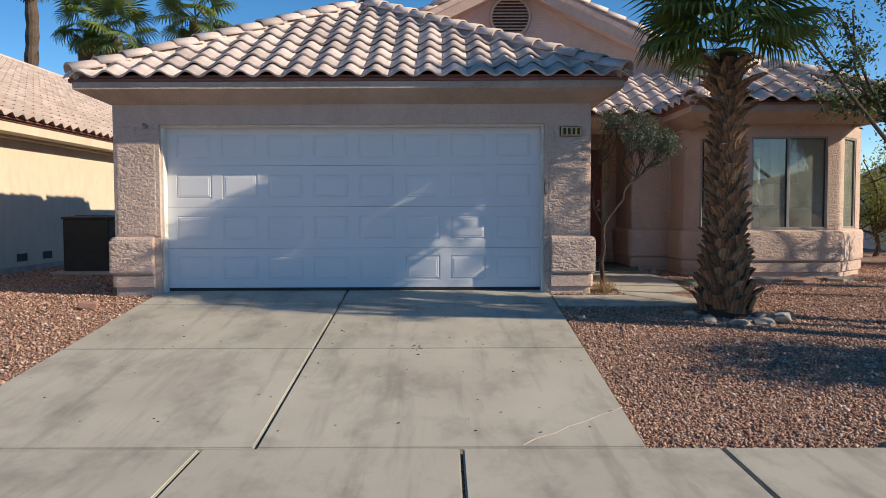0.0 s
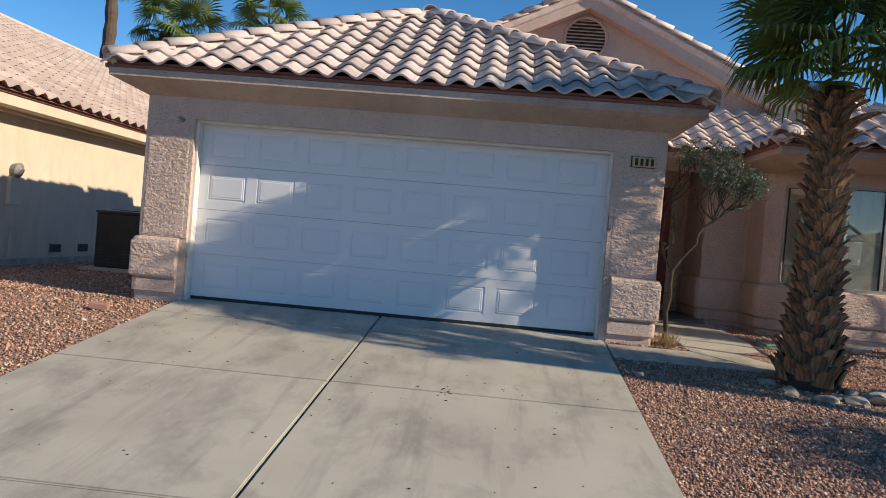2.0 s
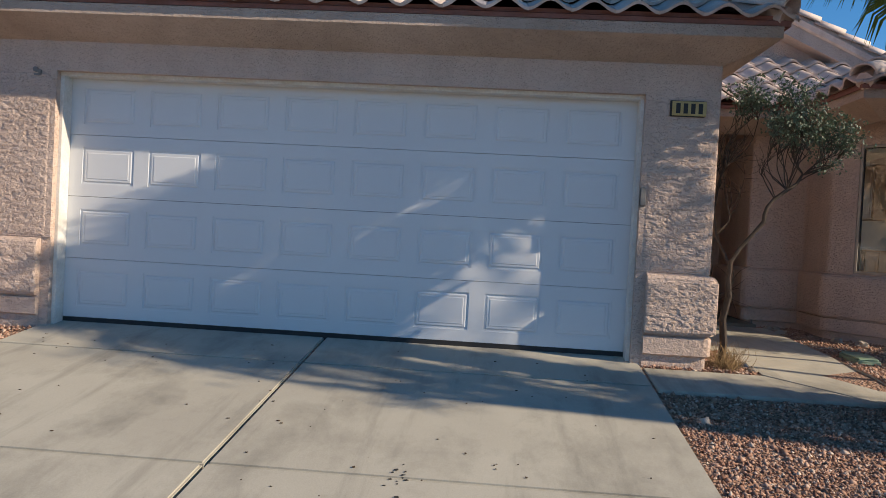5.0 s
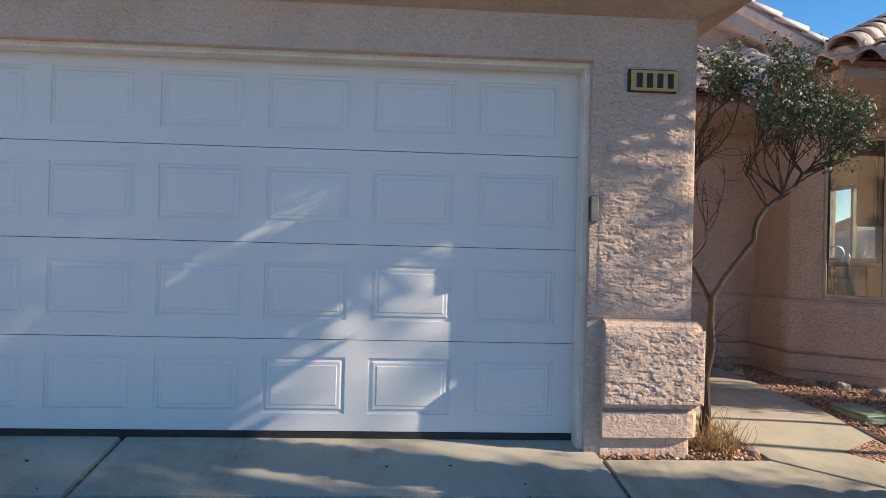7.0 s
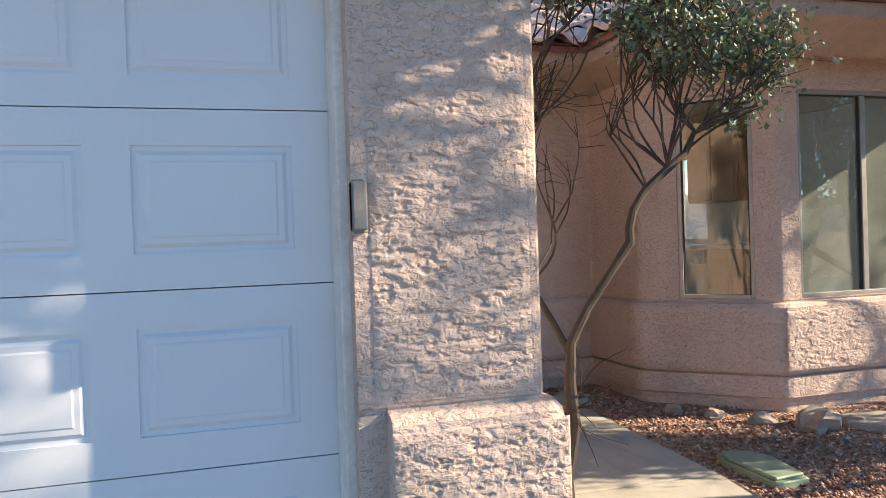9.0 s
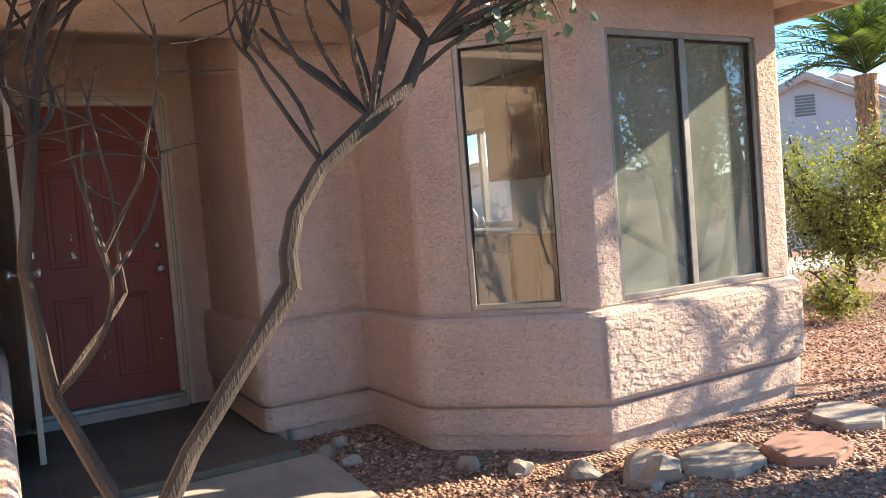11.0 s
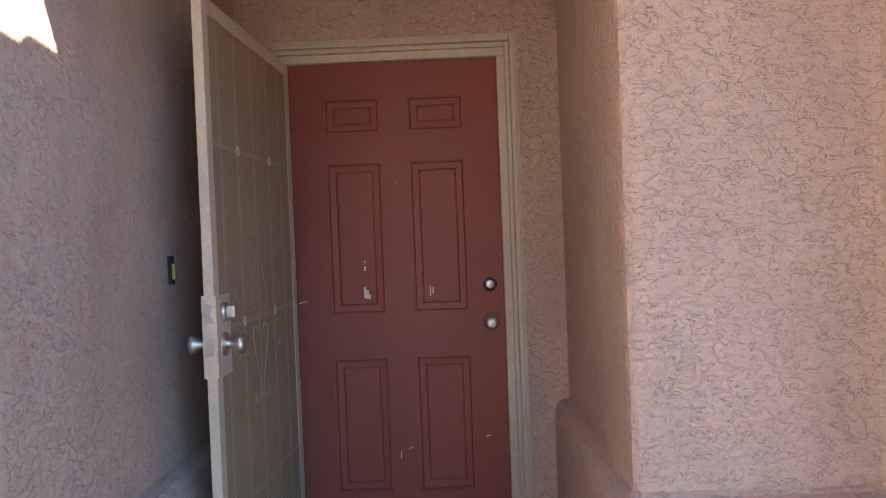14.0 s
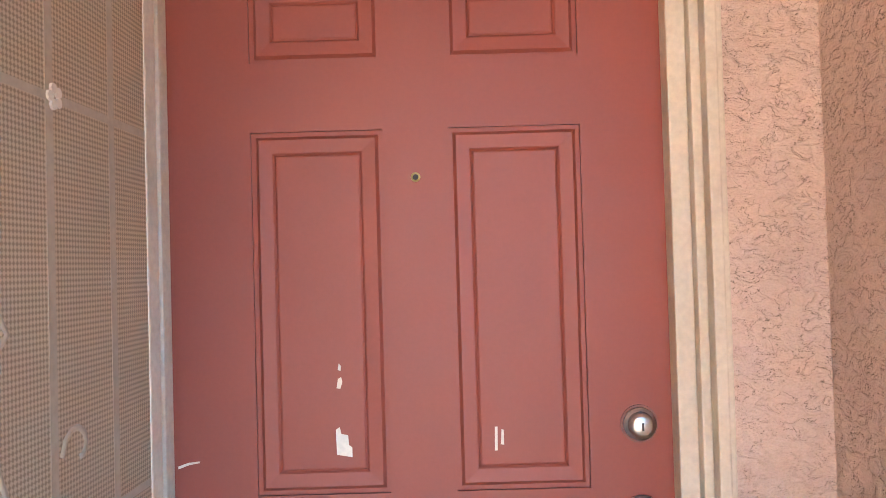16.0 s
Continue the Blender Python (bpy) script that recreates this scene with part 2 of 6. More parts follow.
def glass_pane(name, tint, gloss, dust_sheen):
    m = bpy.data.materials.new(name)
    m.use_nodes = True
    nt = m.node_tree
    nt.nodes.remove(nt.nodes["Principled BSDF"])
    clear = node(nt, "BsdfTransparent", Color=(*tint, 1))
    shine = node(nt, "BsdfGlossy", Color=(1, 1, 1, 1), Roughness=0.012)
    facing = node(nt, "LayerWeight", Blend=0.5)
    fres = nt.nodes.new("ShaderNodeMath")
    fres.operation = "POWER"
    fres.inputs[1].default_value = 4.0
    nt.links.new(facing.outputs["Facing"], fres.inputs[0])
    gain = nt.nodes.new("ShaderNodeMath")
    gain.operation = "MULTIPLY_ADD"
    gain.inputs[1].default_value, gain.inputs[2].default_value = 0.8, gloss
    nt.links.new(fres.outputs[0], gain.inputs[0])
    mix = nt.nodes.new("ShaderNodeMixShader")
    # Pale green film: dust together with sky reflection painted as diffuse colour.
    film = node(nt, "BsdfDiffuse", Color=(0.43, 0.48, 0.43, 1))
    sheen_mix = nt.nodes.new("ShaderNodeMixShader")
    nt.links.new(ramp(nt, noise_of(nt, coords(nt), 2.5, 5), [(0.3, grey(dust_sheen * 0.6)), (0.7, grey(dust_sheen * 1.3))]), sheen_mix.inputs[0])
    nt.links.new(clear.outputs[0], sheen_mix.inputs[1])
    nt.links.new(film.outputs[0], sheen_mix.inputs[2])
    nt.links.new(gain.outputs[0], mix.inputs[0])
    nt.links.new(sheen_mix.outputs[0], mix.inputs[1])
    nt.links.new(shine.outputs[0], mix.inputs[2])
    nt.links.new(mix.outputs[0], nt.nodes["Material Output"].inputs[0])
    return m


GLASS = glass_pane("window_glass", (0.93, 0.95, 0.92), 0.05, 0.015)
DUST_SHEEN_GLASS = glass_pane("dust_sheen_window_glass", (0.80, 0.84, 0.80), 0.08, 0.30)


def screen_cloth():
    m = bpy.data.materials.new("tan_screen_cloth")
    m.use_nodes = True
    nt = m.node_tree
    b = nt.nodes["Principled BSDF"]
    b.inputs["Roughness"].default_value = 0.8
    v = coords(nt)
    col = blend(nt, ramp(nt, noise_of(nt, v, 3, 5), [(0.3, grey(0)), (0.7, grey(1))]), (0.55, 0.425, 0.29), (0.48, 0.365, 0.245))
    weave = node(nt, "TexChecker", Scale=190.0, Color1=(1, 1, 1, 1), Color2=(0.6, 0.58, 0.55, 1))
    turn = nt.nodes.new("ShaderNodeMapping")
    turn.inputs["Rotation"].default_value = (radians(45), 0, 0)
    turn.inputs["Scale"].default_value = (0.001, 1, 1)
    nt.links.new(v, turn.inputs[0])
    nt.links.new(turn.outputs[0], weave.inputs["Vector"])
    col = blend(nt, 1.0, col, weave.outputs["Color"], "MULTIPLY")
    nt.links.new(col, b.inputs["Base Color"])
    clear = nt.nodes.new("ShaderNodeBsdfTransparent")
    mix = nt.nodes.new("ShaderNodeMixShader")
    mix.inputs[0].default_value = 0.82
    nt.links.new(clear.outputs[0], mix.inputs[1])
    nt.links.new(b.outputs[0], mix.inputs[2])
    nt.links.new(mix.outputs[0], nt.nodes["Material Output"].inputs[0])
    return m


SCREEN = screen_cloth()

# ---- mesh tools ----


def link_bm(name, bm, material, smooth=False):
    bmesh.ops.recalc_face_normals(bm, faces=bm.faces)
    me = bpy.data.meshes.new(name)
    bm.to_mesh(me)
    bm.free()
    me.materials.append(material)
    if smooth:
        me.polygons.foreach_set("use_smooth", [True] * len(me.polygons))
    return new(name, me)


def part(name, bm, material, parent=None, label="", smooth=False):
    ob = link_bm(name, bm, material, smooth)
    if parent:
        ob.parent = parent
    if label:
        ob["label"] = label
    return ob


def thing(name, at, label, category, group="", kind=""):
    e = new(name)
    e.empty_display_size = 0.1
    e.matrix_world = Matrix.Translation(at)
    return tagged(e, label, category, group, kind)


def box(bm, lo, hi, bevel=0.0, m=None):
    r = bmesh.ops.create_cube(bm, size=1.0)
    c, s = (Vector(lo) + Vector(hi)) / 2, Vector(hi) - Vector(lo)
    for v in r["verts"]:
        v.co = Vector((v.co.x * s.x, v.co.y * s.y, v.co.z * s.z)) + c
    verts = r["verts"]
    if bevel:
        edges = list({e for v in verts for e in v.link_edges})
        out = bmesh.ops.bevel(bm, geom=edges, offset=bevel, segments=2, affect="EDGES", profile=0.6)
        verts = list({v for f in out["faces"] for v in f.verts} | {v for v in verts if v.is_valid})
    if m is not None:
        bmesh.ops.transform(bm, matrix=m, verts=verts)
    return verts


def boxes(*items, bevel=0.0):
    bm = bmesh.new()
    for lo, hi in items:
        box(bm, lo, hi, bevel)
    return bm


def tube(bm, points, radii, sides=8, cap=True):
    pts = [Vector(p) for p in points]
    rings = []
    side = Vector((1, 0, 0))
    for i, p in enumerate(pts):
        d = (pts[min(i + 1, len(pts) - 1)] - pts[max(i - 1, 0)]).normalized()
        side = side - d * side.dot(d)
        if side.length < 1e-3:
            side = d.orthogonal()
        side.normalize()
        up = d.cross(side)
        r = radii[i] if hasattr(radii, "__len__") else radii
        rings.append([bm.verts.new(p + (side * math.cos(a) + up * math.sin(a)) * r) for a in (2 * math.pi * k / sides for k in range(sides))])
    for a, b in zip(rings, rings[1:]):
        for k in range(sides):
            bm.faces.new((a[k], a[(k + 1) % sides], b[(k + 1) % sides], b[k]))
    if cap:
        bm.faces.new(rings[0][::-1])
        bm.faces.new(rings[-1])
    return rings


def disc(bm, centre, axis, radius, depth, sides=20, taper=1.0):
    c, a = Vector(centre), Vector(axis).normalized()
    tube(bm, [c, c + a * depth], [radius, radius * taper], sides)


def prism(bm, outline, z0, z1):
    lo = [bm.verts.new((x, y, z0)) for x, y in outline]
    hi = [bm.verts.new((x, y, z1)) for x, y in outline]
    n = len(outline)
    bm.faces.new(lo[::-1]), bm.faces.new(hi)
    for i in range(n):
        bm.faces.new((lo[i], lo[(i + 1) % n], hi[(i + 1) % n], hi[i]))


def rounded(path, r=0.035, steps=3):
    out = [Vector(path[0])]
    for a, b, c in zip(path, path[1:], path[2:]):
        a, b, c = Vector(a), Vector(b), Vector(c)
        p, q = b + (a - b).normalized() * r, b + (c - b).normalized() * r
        for k in range(steps + 1):
            t = k / steps
            out.append(p * (1 - t) ** 2 + b * 2 * t * (1 - t) + q * t * t)
    out.append(Vector(path[-1]))
    return out


def sweep(bm, path, profile, thick=0.15, r=0.035):
    """A wall along a plan path; outside is on the right of the way. profile: (out, z) from the bottom up."""
    pts = rounded(path, r) if len(path) > 2 and r else [Vector(p) for p in path]
    cols = []
    for i, p in enumerate(pts):
        d1 = (pts[i] - pts[i - 1]).normalized() if i else (pts[1] - pts[0]).normalized()
        d2 = (pts[i + 1] - pts[i]).normalized() if i + 1 < len(pts) else d1
        n1, n2 = Vector((d1.y, -d1.x)), Vector((d2.y, -d2.x))
        n = (n1 + n2).normalized()
        n /= max(0.5, n.dot(n1))
        ring = [(p + n * o, z) for o, z in profile] + [(p - n * thick, profile[-1][1]), (p - n * thick, profile[0][1])]
        cols.append([bm.verts.new((q.x, q.y, z)) for q, z in ring])
    for a, b in zip(cols, cols[1:]):
        for k in range(len(a)):
            bm.faces.new((a[k], a[(k + 1) % len(a)], b[(k + 1) % len(a)], b[k]))
    bm.faces.new(cols[0]), bm.faces.new(cols[-1][::-1])


def structure(name, bm, material, label, smooth=False):
    return tagged(link_bm(name, bm, material, smooth), label, name.rstrip("_0123456789").split("_")[0], kind="structure")

# ---- ground ----


def ground_z(x, y):
    if y < 2.7:
        return -0.80
    if y < 4.75:
        return -0.575
    if y < 9.4:
        return -0.575 + (y - 4.75) / 4.65 * 0.545
    return -0.03 + min(1.0, (y - 9.4) / 4) * 0.03


bm = bmesh.new()
xs = [-400, -60, -20] + [-10 + 0.5 * i for i in range(49)] + [20, 60, 400]
ys = [-400, -60, -10, 2.6, 2.72] + [3.2 + 0.4 * i for i in range(60)] + [40, 120, 600]
grid = [[bm.verts.new((x, y, ground_z(x, y))) for x in xs] for y in ys]
for r0, r1 in zip(grid, grid[1:]):
    for i in range(len(xs) - 1):
        bm.faces.new((r0[i], r0[i + 1], r1[i + 1], r1[i]))
structure("ground", bm, GRAVEL, "reddish crushed gravel yard around the house")
structure("road", boxes(((-60, -8, -0.78), (60, 2.55, -0.68))), ASPHALT, "dark asphalt street in front of the house")
structure("kerb", boxes(((-60, 2.55, -0.9), (60, 2.75, -0.55)), bevel=0.03), CONCRETE, "pale concrete kerb along the street")

drive = tagged(new("driveway"), "pale grey concrete driveway with stained slabs", "driveway", kind="structure")
pavement = tagged(new("pavement"), "pale grey concrete pavement slabs along the street", "pavement", kind="structure")


def sloped_slab(name, x0, x1, y0, y1, z0, z1, parent, material=CONCRETE, gap=0.010, deep=0.12):
    bm = bmesh.new()
    vs = []
    for z in (-deep, 0):
        vs.append([bm.verts.new((x, y, h + z)) for x, y, h in ((x0 + gap, y0 + gap, z0), (x1 - gap, y0 + gap, z0), (x1 - gap, y1 - gap, z1), (x0 + gap, y1 - gap, z1))])
    bm.faces.new(vs[0][::-1]), bm.faces.new(vs[1])
    for i in range(4):
        bm.faces.new((vs[0][i], vs[0][(i + 1) % 4], vs[1][(i + 1) % 4], vs[1][i]))
    bmesh.ops.bevel(bm, geom=[e for e in bm.edges if all(v in vs[1] for v in e.verts)], offset=0.010, segments=2, affect="EDGES")
    return part(name, bm, material, parent)


def drive_z(y):
    return -0.525 + (y - 4.7) / 4.8 * 0.515


for x0, x1 in ((-2.52, -0.09), (-0.09, 2.52)):
    for y0, y1 in ((4.7, 7.02), (7.02, 8.90), (8.90, 9.74)):
        sloped_slab("slab", x0, x1, y0, y1, drive_z(y0), drive_z(y1), drive)
for i in range(-7, 9):
    x0 = -0.44 + 1.72 * i
    sloped_slab("slab", x0, x0 + 1.72, 2.75, 4.69, -0.56, -0.525, pavement)

crack = [(1.69, 4.74), (1.80, 4.86), (1.93, 4.94), (2.04, 5.06), (2.19, 5.16), (2.30, 5.27), (2.42, 5.35), (2.51, 5.44)]
bm = bmesh.new()
for (xa, ya), (xb, yb) in zip(crack, crack[1:]):
    tube(bm, [(xa, ya, drive_z(ya) - 0.005), (xb, yb, drive_z(yb) - 0.005)], 0.008, 6)
part("crack_filler", bm, FOUND, drive, "white filler in a diagonal crack")
walkway = tagged(new("walkway"), "pale concrete front walk leading to the entry", "walkway", kind="structure")


def plate(name, outline, z0, z1, material, parent):
    bm = bmesh.new()
    prism(bm, outline, z0, z1)
    bmesh.ops.bevel(bm, geom=[e for e in bm.edges if all(v.co.z > z1 - 1e-5 for v in e.verts)], offset=0.006, segments=1, affect="EDGES")
    return part(name, bm, material, parent)


WALK = [plate("slab", [(2.53, 8.78), (4.08, 8.78), (3.455, 9.41), (2.53, 9.41)], -0.14, 0.0, CONCRETE, walkway)]
WALK.append(plate("slab", [(4.095, 8.79), (4.34, 8.79), (4.39, 9.6), (4.46, 10.57), (3.46, 10.57), (3.46, 9.6), (3.46, 9.43)], -0.12, 0.0, CONCRETE, walkway))
WALK.append(plate("slab", [(3.03, 10.585), (4.46, 10.585), (4.53, 12.55), (3.03, 12.55)], -0.10, 0.0, CONCRETE, walkway))
for slab in WALK:
    for v in slab.data.vertices:
        v.co.z += -0.075 + (v.co.y - 8.78) * 0.075 if v.co.y < 9.6 else -0.0135 + (v.co.y - 9.6) * 0.014
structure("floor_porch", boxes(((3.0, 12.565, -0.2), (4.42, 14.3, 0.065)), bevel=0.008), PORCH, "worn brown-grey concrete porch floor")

# ---- house walls ----
BT = 0.735
BAND = [(0.0, -0.3), (0.0, 0.07), (0.034, 0.082), (0.038, 0.222), (0.014, 0.229), (0.014, 0.238), (0.052, 0.246), (0.062, 0.27), (0.064, 0.65), (0.057, 0.69), (0.035, 0.713), (0.004, 0.718), (-0.006, 0.726), (0.0, BT)]
GX, GY = 3.03, 9.48
g = bmesh.new()
for s in (-1, 1):
    low = [(s * GX, 14.25), (s * GX, GY), (s * 2.525, GY)]
    jamb = [(s * 2.525, GY), (s * 2.44, GY)]
    high = [(s * GX, 14.25), (s * GX, GY), (s * 2.44, GY)]
    order = 1 if s < 0 else -1
    sweep(g, low[::order], BAND, 0.17)
    sweep(g, jamb[::order], [(-0.012, -0.3), (-0.012, BT)], 0.16, 0)
    sweep(g, high[::order], [(0, BT), (0, 2.14)], 0.17)
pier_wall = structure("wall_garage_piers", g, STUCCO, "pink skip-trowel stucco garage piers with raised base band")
g = bmesh.new()
sweep(g, [(-GX, 14.25), (-GX, GY), (GX, GY), (GX, 14.25)], [(0, 2.14), (0, 2.45)], 0.17)
structure("wall_garage_header", g, STUCCO_SMOOTH, "pink stucco header over the garage door")
structure("wall_garage_back", boxes(((-3.0, 9.9, -0.2), (2.8, 9.98, 2.4))), WHITE, "plain partition closing the garage")

ENTRY = [(4.39, 14.25), (4.385, 12.96), (5.05, 12.96), (5.05, 12.24), (5.72, 11.57), (7.25, 11.57), (7.92, 12.24), (7.92, 18.4)]
g = bmesh.new()
sweep(g, ENTRY, BAND, 0.15, 0.05)
bay_base = structure("wall_bay_base", g, STUCCO, "peach-pink stucco base band of the bay")
WZ0, WZ1 = 0.742, 2.16


def along(a, b, s):
    d = (Vector(b) - Vector(a)).normalized()
    return tuple(Vector(a) + d * s)


F1, F2, F3 = (ENTRY[3], ENTRY[4]), (ENTRY[4], ENTRY[5]), (ENTRY[5], ENTRY[6])
W1 = (along(*F1, 0.279), along(*F1, 0.788))
W2 = (along(*F2, 0.165), along(*F2, 1.335))
W3 = (along(*F3, 0.16), along(*F3, 0.70))
KW, KZ = (15.15, 16.35), (1.09, 2.155)
BAY = "peach-pink skip-trowel stucco bay and entry wall"
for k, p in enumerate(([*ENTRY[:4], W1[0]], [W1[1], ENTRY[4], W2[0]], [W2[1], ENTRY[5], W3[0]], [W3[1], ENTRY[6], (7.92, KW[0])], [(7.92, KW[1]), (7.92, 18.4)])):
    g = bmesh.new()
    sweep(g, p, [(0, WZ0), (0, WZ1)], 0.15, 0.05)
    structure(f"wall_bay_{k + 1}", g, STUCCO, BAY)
for name, path, z0, z1 in (("wall_bay_sill", ENTRY, BT, WZ0), ("wall_bay_head", ENTRY, WZ1, 2.62), ("wall_bay_kitchen_sill", [(7.92, KW[0]), (7.92, KW[1])], WZ0, KZ[0])):
    g = bmesh.new()
    sweep(g, path, [(0, z0), (0, z1)], 0.15, 0.05)
    structure(name, g, STUCCO, BAY)


def value_noise(x, y, seed):
    """Smooth lattice noise of two arrays, 0 to 1."""
    table = np.random.RandomState(seed).rand(256, 256)
    xi, yi = np.floor(x).astype(int), np.floor(y).astype(int)
    fx, fy = x - xi, y - yi
    fx, fy = fx * fx * (3 - 2 * fx), fy * fy * (3 - 2 * fy)
    a, b = table[xi % 256, yi % 256], table[(xi + 1) % 256, yi % 256]
    c, d = table[xi % 256, (yi + 1) % 256], table[(xi + 1) % 256, (yi + 1) % 256]
    return (a * (1 - fx) + b * fx) * (1 - fy) + (c * (1 - fx) + d * fx) * fy


def trowelled(x, z, seed):
    """Height of a skip-trowel coat: raised patches with torn edges, lying sideways."""
    total, amp = 0, 0
    for o in range(4):
        f, w = 24 * 2.1 ** o, 0.66 ** o
        total = total + w * value_noise(x * f * 0.75 + 7 * o + 0.6 * value_noise(x * 30, z * 30, seed + 5), z * f * 2.0 + 3 * o, seed + o)
        amp += w
    n = total / amp
    s = np.clip((n - 0.425) / 0.014, 0, 1)
    s = s * s * (3 - 2 * s)
    return s * 0.7 + 0.16 * value_noise(x * 120, z * 150, seed + 9) + 0.9 * np.clip(n - 0.46, 0, 1)


def coat(parent, x0, x1, z0, z1, y, amp, seed, res=0.007):
    """A raised stucco coat on a wall that faces -y."""
    nx, nz = int((x1 - x0) / res), int((z1 - z0) / res)
    X, Z = np.meshgrid(np.linspace(x0, x1, nx), np.linspace(z0, z1, nz))
    h = trowelled(X, Z, seed)
    edge = np.minimum(np.minimum(X - x0, x1 - X), np.minimum(Z - z0, z1 - Z))
    Y = y - amp * h * np.clip(edge / 0.03 + 0.3 * (h - 0.5), 0, 1) + 0.006 * (edge < 0.001)
    me = bpy.data.meshes.new("stucco_coat")
    i = (np.arange(nz - 1)[:, None] * nx + np.arange(nx - 1)[None, :]).reshape(-1)
    me.from_pydata(np.stack([X, Y, Z], axis=2).reshape(-1, 3).tolist(), [], np.stack([i, i + 1, i + nx + 1, i + nx], axis=1).tolist())
    me.materials.append(STUCCO)
    me.polygons.foreach_set("use_smooth", [True] * len(me.polygons))
    ob = new("stucco_coat", me)
    ob.parent = parent
    return ob


coat(pier_wall, 2.485, 2.99, 0.74, 2.115, GY - 0.001, 0.0062, 11, 0.0042)
coat(pier_wall, 2.52, 3.08, 0.262, 0.67, GY - 0.064, 0.0062, 17, 0.0042)
coat(pier_wall, -2.99, -2.485, 0.74, 2.115, GY - 0.001, 0.0065, 23, 0.008)
coat(pier_wall, -3.08, -2.52, 0.262, 0.67, GY - 0.064, 0.0065, 29, 0.008)
coat(bay_base, 5.70, 7.27, 0.262, 0.67, 11.57 - 0.064, 0.0052, 31, 0.006)

# door wall with its opening, and the garage's side of the porch
D0, D1, DTOP = 3.235, 4.135, 2.18
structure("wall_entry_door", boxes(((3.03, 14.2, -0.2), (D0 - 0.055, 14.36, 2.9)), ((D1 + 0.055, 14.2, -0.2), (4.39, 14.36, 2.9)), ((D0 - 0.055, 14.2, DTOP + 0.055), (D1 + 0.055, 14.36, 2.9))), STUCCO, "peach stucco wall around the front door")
structure("wall_porch_side", boxes(((2.86, 12.5, 2.452), (3.03, 14.25, 2.66))), STUCCO, "pink stucco garage wall above the porch side")
structure("wall_beam_entry", boxes(((3.03, 12.80, 2.47), (4.42, 12.96, 2.75))), STUCCO_SMOOTH, "stucco beam across the porch opening")
structure("ceiling_porch", boxes(((2.9, 12.97, 2.59), (4.5, 14.22, 2.66))), STUCCO_SMOOTH, "pale stucco porch ceiling")

# gable of the main house
GP, GZ, GS = 2.42, 5.25, 0.475
g = bmesh.new()
outline = [(-3.1, 2.8), (GP, 2.8), (7.6, 2.8), (7.6, GZ - GS * (7.6 - GP)), (GP, GZ), (-3.1, GZ - GS * (GP + 3.1))]
front = [g.verts.new((x, 14.25, z)) for x, z in outline]
back = [g.verts.new((x, 14.4, z)) for x, z in outline]
g.faces.new(front), g.faces.new(back[::-1])
for i in range(6):
    g.faces.new((front[i], front[(i + 1) % 6], back[(i + 1) % 6], back[i]))
bmesh.ops.translate(g, verts=g.verts, vec=(0, 0.03, 0))
structure("wall_gable", g, STUCCO_SMOOTH, "pink stucco gable wall of the main house")

# ---- roofs ----
TW, TL = 0.32, 0.37


def s_tile(length=0.43, seg=10):
    """One S-shaped roof tile: runs up +y from its butt, across x, with the barrel on one side."""
    bm = bmesh.new()
    rows = []
    for y, lift in ((0.0, 0.050), (length, 0.004)):
        for t in (0.0, -0.024):
            rows.append([bm.verts.new(((k / seg - 0.5) * (TW + 0.012), y, lift + t + 0.038 * (1 - math.cos(2 * math.pi * k / seg)) * (0.75 + 0.25 * math.sin(math.pi * k / seg)))) for k in range(seg + 1)])
    a, al, b, bl = rows
    for k in range(seg):
        bm.faces.new((a[k], a[k + 1], b[k + 1], b[k]))
        bm.faces.new((a[k + 1], a[k], al[k], al[k + 1]))
    for k in (0, seg):
        bm.faces.new((a[k], b[k], bl[k], al[k]))
    bmesh.ops.recalc_face_normals(bm, faces=bm.faces)
    me = bpy.data.meshes.new("tile")
    bm.to_mesh(me)
    bm.free()
    me.materials.append(TILE)
    for p in me.polygons:
        p.use_smooth = abs(p.normal.y) < 0.7
    return me


TILE_MESH = s_tile()


def barrel(length=0.42, r=0.135):
    bm = bmesh.new()
    n = 8
    rows = []
    for y, lift, rr in ((0.0, 0.045, r), (length, 0.0, r * 0.92)):
        for q in (rr, rr - 0.02):
            rows.append([bm.verts.new((-math.cos(math.pi * k / n) * q, y, lift + math.sin(math.pi * k / n) * q * 0.85)) for k in range(n + 1)])
    a, al, b, bl = rows
    for k in range(n):
        bm.faces.new((a[k], a[k + 1], b[k + 1], b[k]))
        bm.faces.new((a[k + 1], a[k], al[k], al[k + 1]))
        bm.faces.new((b[k], b[k + 1], bl[k + 1], bl[k]))
        bm.faces.new((al[k], bl[k], bl[k + 1], al[k + 1]))
    for k in (0, n):
        bm.faces.new((a[k], b[k], bl[k], al[k]))
    bmesh.ops.recalc_face_normals(bm, faces=bm.faces)
    me = bpy.data.meshes.new("cap_tile")
    bm.to_mesh(me)
    bm.free()
    me.materials.append(TILE)
    for p in me.polygons:
        p.use_smooth = abs(p.normal.y) < 0.7
    return me


CAP_MESH = barrel()
rng = random.Random(5)


def basis(origin, ex, ey):
    ex, ey = Vector(ex).normalized(), Vector(ey).normalized()
    ez = ex.cross(ey).normalized()
    return Matrix.Translation(origin) @ Matrix((ex, ey, ez)).transposed().to_4x4()


